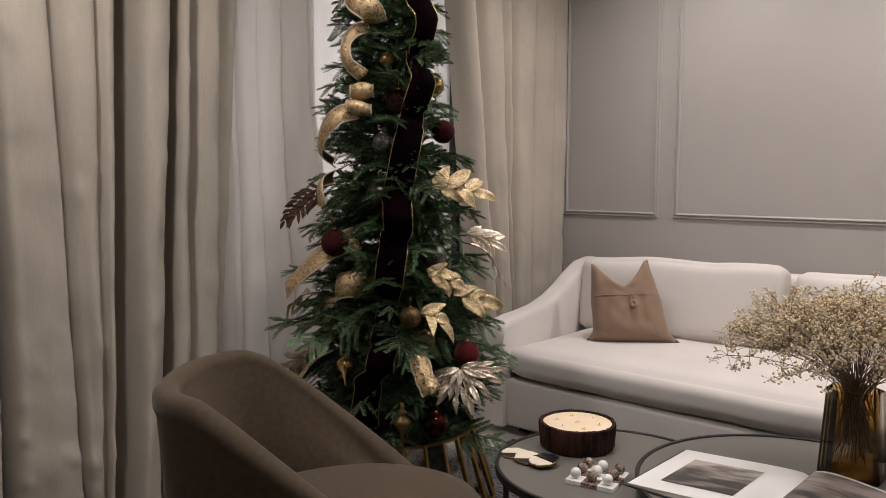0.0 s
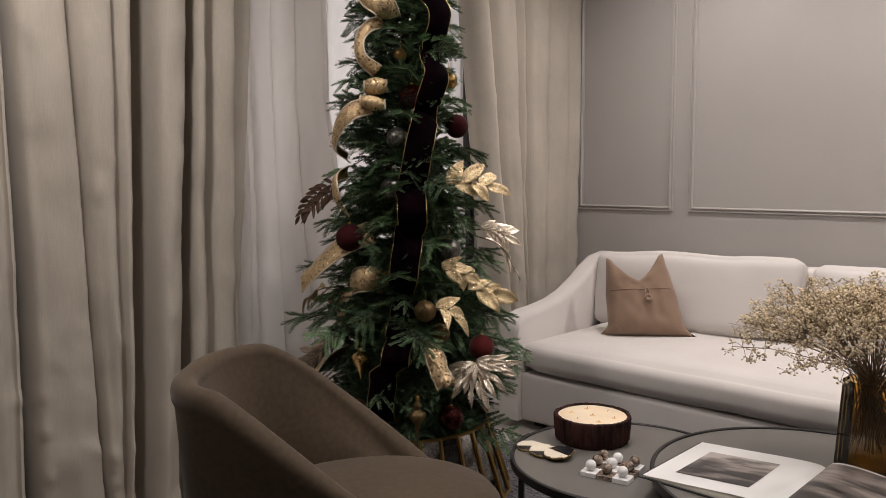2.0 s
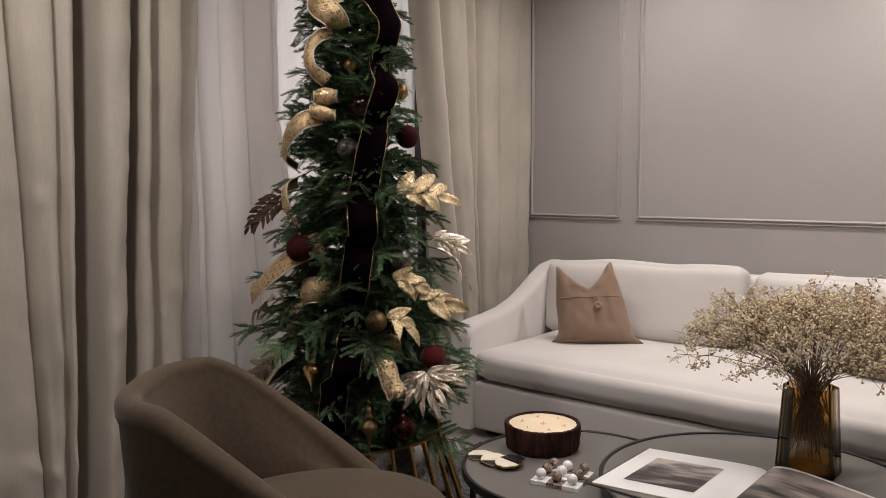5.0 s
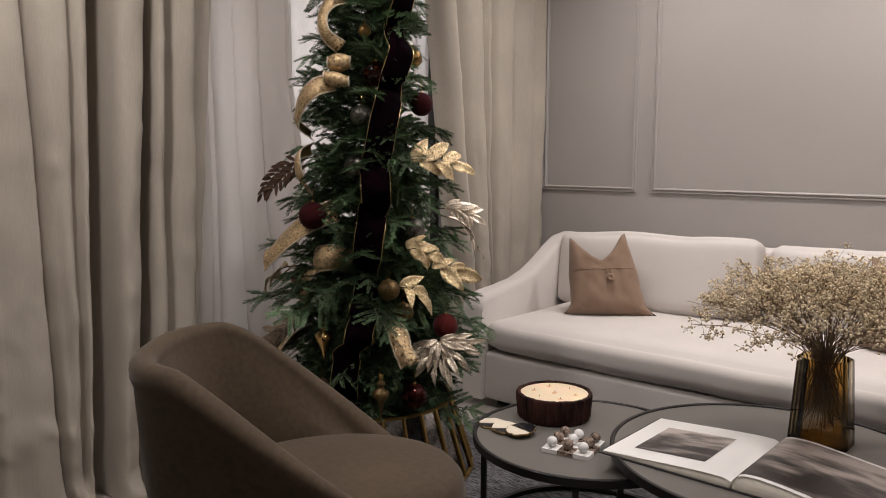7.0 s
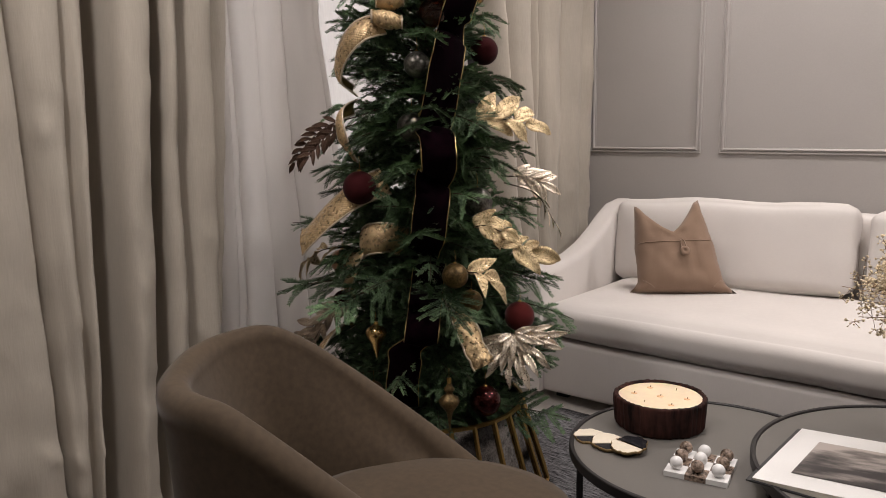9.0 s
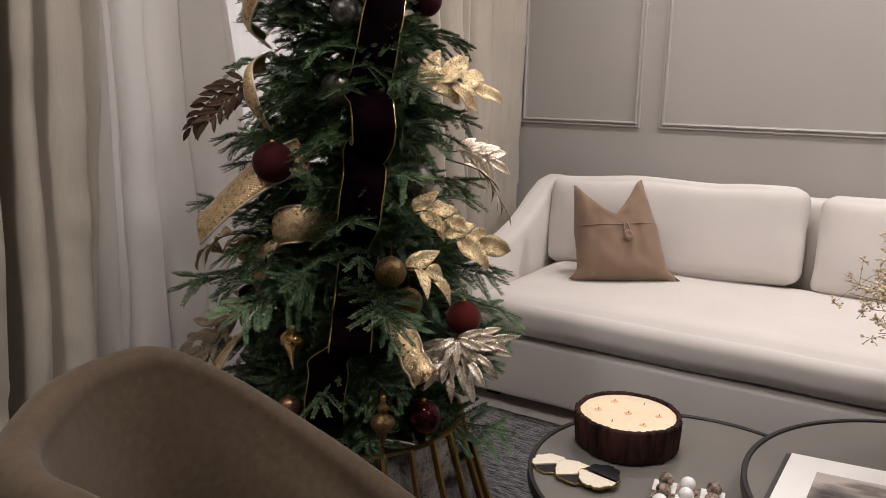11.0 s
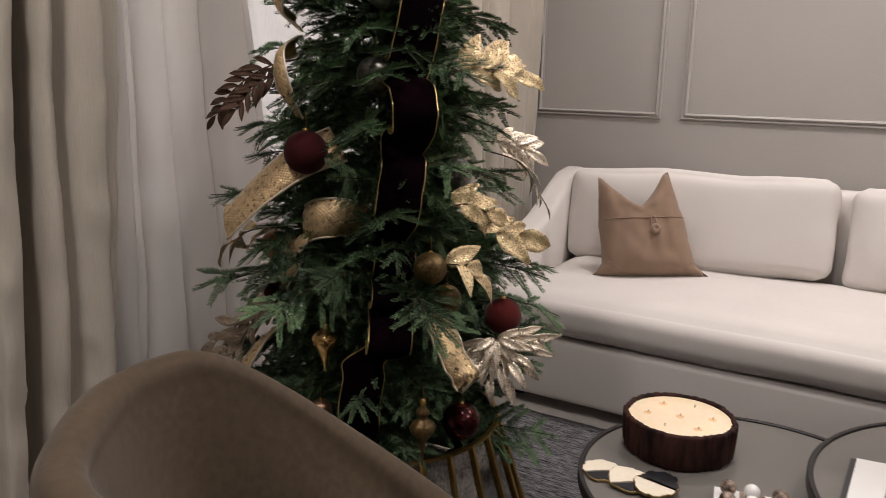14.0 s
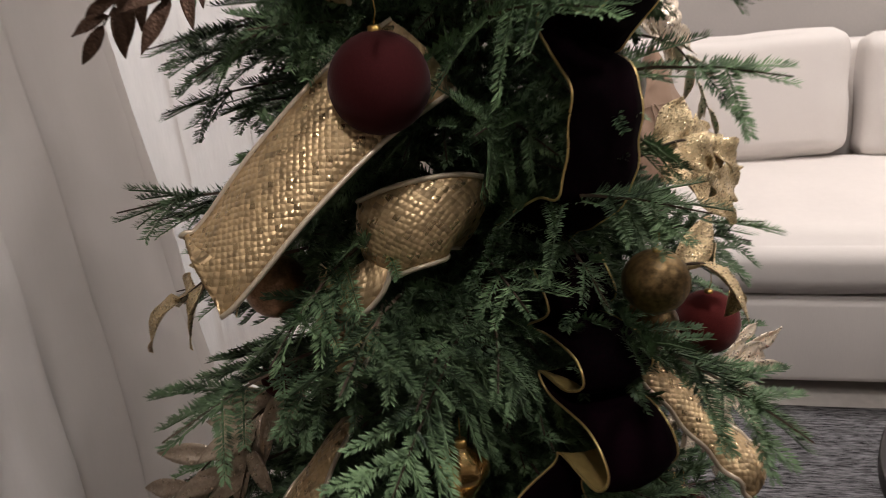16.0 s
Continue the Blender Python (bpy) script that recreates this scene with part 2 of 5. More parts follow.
nt.links.new(info.outputs["Random"], lev.inputs["Value"])
nt.links.new(lev.outputs["Result"], hs.inputs["Value"])
nt.links.new(next(n for n in nt.nodes if n.type == "MIX").outputs["Result"], hs.inputs["Color"])
nt.links.new(hs.outputs["Color"], nt.nodes["Principled BSDF"].inputs["Base Color"])
TWIG = mat("twig_bark", (0.05, 0.032, 0.02), 0.85, var=0.3)
VBLACK = mat("ribbon_velvet", (0.0016, 0.0006, 0.0012), 0.9, var=0.4, fine=300, bump=0.05, sheen=0.005, tint=(0.0034, 0.0006, 0.0018), spec=0.02)
GWIRE = mat("gold_wire", (0.62, 0.46, 0.20), 0.3, 0.9, var=0.1, fine=400, bump=0.3)
def lattice(name, col):
    """Gold net with a bead in each cell, laid along the ribbon."""
    m = glitter(name, col, 150.0, 0.38, back=0.35, fleck=0.9)
    N, L = m.node_tree.nodes, m.node_tree.links
    v = next(n for n in N if n.type == "TEX_VORONOI")
    co = next(n for n in N if n.type == "TEX_COORD")
    mp = N.new("ShaderNodeMapping")
    mp.inputs["Rotation"].default_value = (0, 0, radians(45))
    v.voronoi_dimensions = "2D"
    v.inputs["Randomness"].default_value = 0.32
    L.new(co.outputs["UV"], mp.inputs["Vector"])
    L.new(mp.outputs["Vector"], v.inputs["Vector"])
    bp = next(n for n in N if n.type == "BUMP")
    bp.invert = True
    bp.inputs["Strength"].default_value, bp.inputs["Distance"].default_value = 0.6, 0.003
    return m


GMESH = lattice("gold_mesh_ribbon", (0.57, 0.42, 0.24))
CSATIN = mat("cream_satin", (0.55, 0.47, 0.36), 0.35, 0.4, var=0.1)
GBACK = mat("olive_satin", (0.34, 0.25, 0.09), 0.45, 0.5, var=0.15)
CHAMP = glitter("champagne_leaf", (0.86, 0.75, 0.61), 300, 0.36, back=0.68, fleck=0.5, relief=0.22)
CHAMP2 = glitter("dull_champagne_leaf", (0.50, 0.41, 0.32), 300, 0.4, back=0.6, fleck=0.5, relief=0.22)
GLEAF = glitter("gold_leaf", (0.66, 0.52, 0.31), 420, 0.34, back=0.5)
BRONZE = glitter("bronze_leaf", (0.105, 0.062, 0.043), 300, 0.5, back=0.6)
REDV = mat("red_flock", (0.034, 0.005, 0.006), 0.9, var=0.15, fine=500, bump=0.3, dist=0.001, sheen=0.07, spec=0.1)
REDL = mat("brick_red_flock", (0.085, 0.013, 0.012), 0.9, var=0.15, fine=500, bump=0.3, dist=0.001, sheen=0.15, spec=0.1)
REDG = glass("red_glass", (0.45, 0.05, 0.02), 0.05)
DREDG = mat("dark_red_mercury", (0.045, 0.008, 0.007), 0.08, 0.7, var=0.5, scale=40, fine=100, bump=0.02, rvar=0.05)
CLEARG = mat("silver_mercury", (0.12, 0.115, 0.10), 0.32, 0.8, var=0.5, scale=45, fine=120, bump=0.1, rvar=0.1)
GBALL = mat("gold_ball", (0.26, 0.165, 0.062), 0.28, 0.95, var=0.12, fine=200, bump=0.05)
GOLDB = mat("bright_gold", (0.62, 0.40, 0.16), 0.2, 0.95, var=0.1, fine=200, bump=0.03, rvar=0.04)
ANTG = mat("antique_gold", (0.15, 0.098, 0.040), 0.42, 0.7, var=0.5, scale=30, fine=150, bump=0.15)
CBALL = mat("bronze_ball", (0.36, 0.215, 0.135), 0.33, 0.85, var=0.3, scale=60, fine=300, bump=0.2)
WHITEF = mat("white_frame", (0.78, 0.77, 0.75), 0.4, var=0.03)
# near-black colour stands in for the shaded gap beside the curtain
SHADEF = mat("shaded_side_frame", (0.03, 0.028, 0.028), 0.5)
GLASSP = glass("window_glass", (1, 1, 1), 0.0)
SKYGLOW = glow("evening_haze", (1.0, 0.945, 0.93), 1.7)
# glow graded stronger upwards so the voile brightens towards its top
nt = SKYGLOW.node_tree
co, sp, up = nt.nodes.new("ShaderNodeTexCoord"), nt.nodes.new("ShaderNodeSeparateXYZ"), nt.nodes.new("ShaderNodeMapRange")
up.inputs["From Min"].default_value, up.inputs["From Max"].default_value = 0.2, 2.4
up.inputs["To Min"].default_value, up.inputs["To Max"].default_value = 0.35, 3.5
nt.links.new(co.outputs["Object"], sp.inputs["Vector"])
nt.links.new(sp.outputs["Z"], up.inputs["Value"])
nt.links.new(up.outputs["Result"], nt.nodes["Principled BSDF"].inputs["Emission Strength"])
LAMPG = glow("lamp_diffuser", (1.0, 0.88, 0.72), 2.0)


# ---- builders ----
def thing(name, at, label, category, group="", kind=""):
    ob = new(name)
    ob.location = at
    ob.empty_display_size = 0.05
    return tagged(ob, label, category, group, kind)


def mesh_of(name, bm, material, smooth=True):
    me = bpy.data.meshes.new(name)
    bmesh.ops.recalc_face_normals(bm, faces=bm.faces)
    if smooth:
        for f in bm.faces:
            f.smooth = True
    bm.to_mesh(me)
    bm.free()
    for m in (material if isinstance(material, (list, tuple)) else [material]):
        me.materials.append(m)
    return me


def under(ob, parent):
    ob.parent = parent
    if parent.parent is None:
        ob.matrix_parent_inverse = Matrix.LocRotScale(parent.location, parent.rotation_euler, parent.scale).inverted()
    return ob


def part(name, bm, material, parent=None, label="", smooth=True):
    """One mesh object, in world places, under a thing or a part."""
    me = bm if isinstance(bm, bpy.types.Mesh) else mesh_of(name, bm, material, smooth)
    ob = new(name, me)
    if parent is not None:
        under(ob, parent)
    if label:
        ob["label"] = label
    return ob


def auto(ob, angle=40):
    me = ob.data
    bm = bmesh.new()
    bm.from_mesh(me)
    for e in bm.edges:
        e.smooth = len(e.link_faces) == 2 and e.calc_face_angle(0) < radians(angle)
    bm.to_mesh(me)
    bm.free()
    return ob


def box(bm, x0, x1, y0, y1, z0, z1, bevel=0.0, seg=2):
    r = bmesh.ops.create_cube(bm, size=1, matrix=Matrix.Translation(((x0 + x1) / 2, (y0 + y1) / 2, (z0 + z1) / 2)) @ Matrix.Diagonal((x1 - x0, y1 - y0, z1 - z0, 1)))
    if bevel:
        es = list({e for v in r["verts"] for e in v.link_edges})
        bmesh.ops.bevel(bm, geom=es, offset=bevel, segments=seg, profile=0.5, affect="EDGES")
    return bm


def nbox(*a, **k):
    return box(bmesh.new(), *a, **k)


def tube(bm, pts, r, n=6, taper=None):
    pts = [Vector(p) for p in pts]
    rings = []
    for i, p in enumerate(pts):
        d = (pts[min(i + 1, len(pts) - 1)] - pts[max(i - 1, 0)]).normalized()
        a = d.orthogonal().normalized() if i == 0 else (a - d * a.dot(d)).normalized()
        b = d.cross(a)
        rr = r if taper is None else r + (taper - r) * i / (len(pts) - 1)
        rings.append([bm.verts.new(p + (a * math.cos(2 * math.pi * k / n) + b * math.sin(2 * math.pi * k / n)) * rr) for k in range(n)])
    for u, v in zip(rings, rings[1:]):
        for k in range(n):
            bm.faces.new((u[k], u[(k + 1) % n], v[(k + 1) % n], v[k]))
    bm.faces.new(rings[0][::-1])
    bm.faces.new(rings[-1])
    return bm


def lathe(bm, prof, at=(0, 0, 0), n=32, wob=None):
    """Turn (r, z) pairs round the upright through at."""
    at = Vector(at)
    rings = []
    for r, z in prof:
        if r < 1e-5:
            rings.append([bm.verts.new(at + Vector((0, 0, z)))])
            continue
        ring = []
        for k in range(n):
            a = 2 * math.pi * k / n
            rr = r * (wob(a, z) if wob else 1)
            ring.append(bm.verts.new(at + Vector((rr * math.cos(a), rr * math.sin(a), z))))
        rings.append(ring)
    for u, v in zip(rings, rings[1:]):
        if len(u) == 1 and len(v) == 1:
            continue
        for k in range(n):
            j = (k + 1) % n
            if len(u) == 1:
                bm.faces.new((u[0], v[j], v[k]))
            elif len(v) == 1:
                bm.faces.new((u[k], u[j], v[0]))
            else:
                bm.faces.new((u[k], u[j], v[j], v[k]))
    return bm


def soft(bm, c, half, r, puff=(0, 0, 0), cuts=10, wr=0.0, seed=0, m=None):
    """A stuffed box: rounded edges, faces that swell, slight creases."""
    r0 = bmesh.ops.create_cube(bm, size=2)
    vs = r0["verts"]
    es = list({e for v in vs for e in v.link_edges})
    bmesh.ops.subdivide_edges(bm, edges=es, cuts=cuts, use_grid_fill=True)
    for v in bm.verts:
        q = v.co.copy()
        p = Vector([q[i] * half[i] for i in range(3)])
        inner = Vector([max(-half[i] + r, min(half[i] - r, p[i])) for i in range(3)])
        d = p - inner
        if d.length > 1e-9:
            p = inner + d.normalized() * r
        for i in range(3):
            j, k = (i + 1) % 3, (i + 2) % 3
            p[i] += puff[i] * q[i] * max(0, 1 - q[j] ** 2) ** 0.7 * max(0, 1 - q[k] ** 2) ** 0.7
        if wr:
            s = Vector((p.x * 3.2 + seed, p.y * 3.2, p.z * 5))
            p += Vector((noise.noise(s), noise.noise(s + Vector((9, 0, 0))), noise.noise(s + Vector((0, 9, 0))))) * wr
            s = Vector((p.x * 14 + p.z * 6 + seed, p.y * 9, p.z * 11))
            p += p.normalized() * noise.noise(s) * wr * 0.22
        p = p + Vector(c)
        v.co = m @ p if m else p
    return bm


def spline(pts, k=8):
    """Smooth points through a list of places."""
    P = [Vector(p) for p in pts]
    P = [P[0] * 2 - P[1]] + P + [P[-1] * 2 - P[-2]]
    out = []
    for i in range(1, len(P) - 2):
        a, b, c, d = P[i - 1:i + 3]
        for s in range(k):
            t = s / k
            out.append(0.5 * (2 * b + (c - a) * t + (2 * a - 5 * b + 4 * c - d) * t * t + (3 * b - a - 3 * c + d) * t ** 3))
    out.append(P[-2])
    return out


# ---- structure ----
XW, YW, XE, YS = -2.62, 4.22, 3.4, -2.0


def struct(name, bm, material, label, smooth=False):
    return tagged(part(name, bm, material, None, label, smooth), label, name.split("_")[0], kind="structure")


struct("floor", nbox(XW - 0.2, XE + 0.2, YS - 0.2, YW + 0.2, -0.12, 0), FLOORM, "pale stone floor under the rug")
struct("ceiling", nbox(XW - 0.2, XE + 0.2, YS - 0.2, YW + 0.2, CEIL, CEIL + 0.12), CEILP, "plain white painted ceiling")
wall_n = struct("wall_north", nbox(XW - 0.2, XE + 0.2, YW, YW + 0.15, 0, CEIL), WALL, "greige painted wall with panel mouldings")
struct("wall_south", nbox(XW - 0.2, XE + 0.2, YS - 0.15, YS, 0, CEIL), WALL, "plain greige painted wall")
struct("wall_east", nbox(XE, XE + 0.15, YS, YW, 0, CEIL), WALL, "plain greige painted wall")
WY0, WY1, WZ0, WZ1 = 1.1, 3.52, 0.16, 2.55
bm = bmesh.new()
box(bm, XW - 0.2, XW, YS, WY0, 0, CEIL)
box(bm, XW - 0.2, XW, WY1, YW, 0, CEIL)
box(bm, XW - 0.2, XW, WY0, WY1, 0, WZ0)
box(bm, XW - 0.2, XW, WY0, WY1, WZ1, CEIL)
struct("wall_west", bm, WALL, "greige wall with a wide window opening")


def moulding(x0, x1, z0, z1):
    """Stepped picture-frame moulding, four mitred lengths."""
    prof = [(0, 0), (0.0, 0.008), (0.003, 0.011), (0.007, 0.011), (0.009, 0.006), (0.014, 0.006), (0.016, 0.013), (0.021, 0.016), (0.026, 0.013), (0.029, 0.005), (0.034, 0.005), (0.034, 0)]
    bm = bmesh.new()
    cs = [(x0, z0, 1, 1), (x1, z0, -1, 1), (x1, z1, -1, -1), (x0, z1, 1, -1)]
    rings = [[bm.verts.new((x + sx * a, YW - d - 0.001, z + sz * a)) for a, d in prof] for x, z, sx, sz in cs]
    for i in range(4):
        u, v = rings[i], rings[(i + 1) % 4]
        for k in range(len(prof) - 1):
            bm.faces.new((u[k], u[k + 1], v[k + 1], v[k]))
    ob = part("panel_moulding", bm, WALL, wall_n, smooth=False)
    return ob


moulding(-2.372, -1.738, 1.057, 2.5)
moulding(-1.646, 0.85, 1.057, 2.5)
moulding(0.95, 1.59, 1.057, 2.5)

# window
win = tagged(new("window_1"), "wide window with side frames coloured dark as shade and hazy evening light", "window", kind="structure")
part("window_sill", nbox(XW - 0.14, XW + 0.07, WY0 - 0.03, WY1 + 0.03, WZ0, WZ0 + 0.03, 0.004), WHITEF, win)
# side frames carry that shade in their colour; top and bottom stay white
for y0, y1 in ((WY0, WY0 + 0.05), (WY1 - 0.035, WY1)):
    part("window_frame", nbox(XW - 0.15, XW - 0.02, y0, y1, WZ0 + 0.03, WZ1), SHADEF, win)
for z0, z1 in ((WZ0 + 0.03, WZ0 + 0.08), (WZ1 - 0.05, WZ1)):
    part("window_frame", nbox(XW - 0.148, XW - 0.022, WY0 + 0.05, WY1 - 0.035, z0, z1), WHITEF, win)
g = part("pane", nbox(XW - 0.09, XW - 0.082, WY0 + 0.05, WY1 - 0.035, WZ0 + 0.08, WZ1 - 0.05), GLASSP, win)
g.visible_shadow = False
part("backdrop", nbox(XW - 0.75, XW - 0.7, WY0 - 0.6, WY1 + 0.9, -0.3, CEIL + 0.4), SKYGLOW)
tagged(bpy.data.objects["backdrop"], "pale evening haze outside the window, glowing stronger higher up", "backdrop", kind="structure")

# rug
bm = bmesh.new()
bmesh.ops.create_grid(bm, x_segments=90, y_segments=80, size=0.5, matrix=Matrix.Translation((-0.1, 1.73, 0.012)) @ Matrix.Diagonal((3.6, 2.66, 1, 1)))
for v in bm.verts:
    v.co.z += 0.0025 * noise.noise(v.co * 23)
rim = [e for e in bm.edges if e.is_boundary]
ext = bmesh.ops.extrude_edge_only(bm, edges=rim)
for v in ext["geom"]:
    if isinstance(v, bmesh.types.BMVert):
        v.co.z = 0.0005
tagged(part("rug", bm, RUGM), "dark heathered grey wool rug on the floor", "rug")

# ceiling lamps
for x, y, w in LAMPS:
    cl = thing("ceiling_light", (x, y, CEIL), "round recessed ceiling downlight with white trim", "ceiling light", "ceiling downlights")
    part("trim_ring", lathe(bmesh.new(), [(0.105, -0.001), (0.105, -0.006), (0.122, -0.006), (0.124, -0.001), (0.105, -0.001)], (x, y, CEIL), 32), WHITEF, cl)
    part("diffuser", lathe(bmesh.new(), [(0.0, -0.004), (0.104, -0.004), (0.104, -0.001), (0, -0.001)], (x, y, CEIL), 32), LAMPG, cl)
    lamp = bpy.data.lights.new("downlight", "AREA")
    lamp.shape, lamp.size, lamp.energy, lamp.color = "DISK", 0.2, w, (0.987, 0.905, 0.875)
    lamp.spread = radians(165)
    new("downlight", lamp).location = (x, y, CEIL - 0.012)


# ---- curtains ----
def curtain(name, label, x, lobes, y0, top, foot, material, lean=None, wave=0.012, seed=0, thick=0.0025, crease=1.0):
    """Cloth hung in pleats; lobes are (width, depth) pairs along the wall."""
    total = sum(w for w, _ in lobes)
    cols = []
    y = 0.0
    for w, d in lobes:
        n = max(7, int(w / 0.006))
        for i in range(n):
            s = i / n
            cols.append((y + w * (s - 0.185 * math.sin(2 * math.pi * s)), d * math.sin(math.pi * s) ** 0.7))
        y += w
    cols.append((y, 0.0))
    nz = 92
    bm = bmesh.new()
    grid = []
    for j in range(nz + 1):
        f = (j / nz) ** 1.55
        z = foot + (top - foot) * f
        row = []
        drop = 1 - f
        for yy, d in cols:
            u = yy / total
            shift = lean(u, f) if lean else 0
            a = noise.noise(Vector((yy * 6 + seed, z * 0.9, 1))) * 0.05 * drop
            b = noise.noise(Vector((yy * 16, z * 3.2, seed))) * wave * (0.25 + drop)
            c = noise.noise(Vector((yy * 30, z * 11, seed + 4))) * 0.006 * (0.3 + drop) + noise.noise(Vector((yy * 9 + z * 2.5, z * 5 - yy * 4, seed + 9))) * 0.011 * (0.45 + drop)
            near = max(0, 0.20 - (z - foot))
            pud = near ** 1.5 * (1.2 + 1.3 * noise.noise(Vector((yy * 9, 0, seed)))) + near * 0.32 * noise.noise(Vector((yy * 11, z * 20, seed + 2)))
            row.append(bm.verts.new((x + d * (0.95 + 0.35 * drop) + b + c * crease + pud, y0 + yy + a + shift, z)))
        grid.append(row)
    for r, s in zip(grid, grid[1:]):
        for i in range(len(r) - 1):
            bm.faces.new((r[i], r[i + 1], s[i + 1], s[i]))
    ob = part(name, bm, material)
    mod = ob.modifiers.new("cloth", "SOLIDIFY")
    mod.thickness = thick
    mod.offset = -1
    return tagged(ob, label, "curtain", "drawn window curtains")


def hung(label, folds, z_hi, z_lo, seed):
    """Linen hung in folds: each entry is (y high up, y low down, x)."""
    hi = spline([(a, x, 0) for a, _, x in folds], 8)
    lo = spline([(b, x, 0) for _, b, x in folds], 8)
    top, foot, nz = 2.62, 0.004, 110
    bm = bmesh.new()
    grid = []
    for j in range(nz + 1):
        z = foot + (top - foot) * (j / nz) ** 1.4
        f = (z - z_lo) / (z_hi - z_lo)
        drop = 1 - z / top
        row = []
        for p, q in zip(hi, lo):
            y = q.x + (p.x - q.x) * f
            x = q.y - 0.012 * drop
            y += noise.noise(Vector((p.x * 5 + seed, z * 1.3, 1))) * 0.010 * drop
            x += noise.noise(Vector((p.x * 14, z * 2.2, seed))) * 0.016 * (0.3 + drop)
            x += noise.noise(Vector((p.x * 9 + z * 3.5, z * 7 - p.x * 6, seed + 9))) * 0.009 * (0.25 + drop)
            # slanting pulls where the cloth has been handled
            x += max(0, noise.noise(Vector((p.x * 7 - z * 4, z * 13 + p.x * 9, seed + 5))) - 0.25) * 0.022 * (0.2 + drop)
            near = max(0, 0.14 - z)
            x += near ** 1.4 * (0.8 + 1.2 * noise.noise(Vector((p.x * 9, 0, seed)))) + near * 0.28 * noise.noise(Vector((p.x * 13, z * 22, seed + 2)))
            row.append(bm.verts.new((x, y, z)))
        grid.append(row)
    for r, t in zip(grid, grid[1:]):
        for i in range(len(r) - 1):
            bm.faces.new((r[i], r[i + 1], t[i + 1], t[i]))
    ob = part("curtain", bm, LINEN)
    mod = ob.modifiers.new("cloth", "SOLIDIFY")
    mod.thickness, mod.offset = 0.0025, -1
    return tagged(ob, label, "curtain", "drawn window curtains")


# folds out of sight run on evenly towards the near end
FOLDS = []
for i in range(4):
    y = 0.36 + i * 0.145
    FOLDS += [(y, y, -2.535), (y + 0.025, y + 0.025, -2.36), (y + 0.08, y + 0.08, -2.325), (y + 0.125, y + 0.125, -2.36)]
FOLDS += [(0.930, 0.934, -2.345), (0.944, 0.948, -2.37), (0.952, 0.962, -2.535), (0.966, 0.984, -2.53), (0.972, 0.992, -2.36), (1.010, 1.040, -2.322), (1.070, 1.110, -2.315), (1.118, 1.172, -2.325), (1.136, 1.192, -2.36),
          (1.142, 1.196, -2.43), (1.158, 1.206, -2.40), (1.195, 1.222, -2.355), (1.250, 1.245, -2.335), (1.286, 1.262, -2.350), (1.296, 1.270, -2.390), (1.310, 1.282, -2.385), (1.342, 1.296, -2.355), (1.368, 1.312, -2.375),
          (1.376, 1.320, -2.44), (1.382, 1.326, -2.555), (1.434, 1.378, -2.555), (1.444, 1.386, -2.43), (1.452, 1.392, -2.355), (1.472, 1.408, -2.318), (1.510, 1.432, -2.310), (1.548, 1.464, -2.326), (1.562, 1.478, -2.37),
          (1.566, 1.482, -2.47), (1.572, 1.490, -2.555), (1.592, 1.520, -2.555), (1.600, 1.530, -2.43), (1.606, 1.538, -2.362), (1.624, 1.566, -2.335), (1.642, 1.592, -2.352), (1.650, 1.602, -2.41), (1.668, 1.616, -2.415), (1.700, 1.652, -2.365), (1.750, 1.704, -2.350),
          (1.778, 1.728, -2.372), (1.788, 1.736, -2.45), (1.812, 1.742, -2.445), (1.860, 1.756, -2.425), (1.900, 1.772, -2.45), (1.912, 1.778, -2.53)]
hung("heavy greige linen curtain in deep pleats", FOLDS, 1.85, 0.16, 2)
hung("heavy greige linen curtain hanging beside the panelled wall",
     [(3.250, 3.420, -2.52), (3.222, 3.400, -2.44), (3.240, 3.416, -2.375), (3.282, 3.450, -2.345), (3.322, 3.480, -2.365), (3.336, 3.490, -2.42), (3.360, 3.505, -2.40), (3.410, 3.540, -2.352), (3.490, 3.600, -2.335), (3.535, 3.632, -2.355),
      (3.548, 3.642, -2.41), (3.580, 3.655, -2.39), (3.620, 3.672, -2.36), (3.646, 3.684, -2.375), (3.656, 3.690, -2.44), (3.680, 3.705, -2.42), (3.730, 3.740, -2.362), (3.800, 3.800, -2.345), (3.868, 3.868, -2.360), (3.890, 3.890, -2.40),
      (3.920, 3.920, -2.375), (3.980, 3.980, -2.345), (4.050, 4.050, -2.342), (4.085, 4.085, -2.368), (4.110, 4.110, -2.365), (4.150, 4.150, -2.345), (4.188, 4.188, -2.348), (4.206, 4.206, -2.38)],
     2.2, 0.9, 7)
curtain("sheer_curtain", "white translucent voile curtain gathered behind the linen", -2.57,
        [(0.06, 0.09), (0.05, 0.05), (0.07, 0.10), (0.05, 0.04), (0.10, 0.06), (0.13, 0.03), (0.15, 0.03), (0.03, 0.012)],
        1.72, 2.6, 0.004, SHEER, lean=lambda u, f: u ** 3 * (0.03 + 0.45 * max(0, 0.62 - f)), wave=0.016, seed=11, thick=0.0006, crease=0.35)
curtain("sheer_curtain", "white voile panel hanging nearly flat over the window", -2.60,
        [(0.3, 0.012), (0.28, 0.016), (0.33, 0.012), (0.24, 0.016), (0.11, 0.014)],
        2.12, 2.6, 0.004, SHEERF, wave=0.012, seed=17, thick=0.0006, crease=0.35)

# ---- sofa ----
TURN = Matrix.Diagonal((1, 1, 0.925, 1)) @ Matrix.Translation((-2.02, 3.33, 0)) @ Matrix.Rotation(radians(2.5), 4, "Z") @ Matrix.Translation((2.0, -3.3, 0))


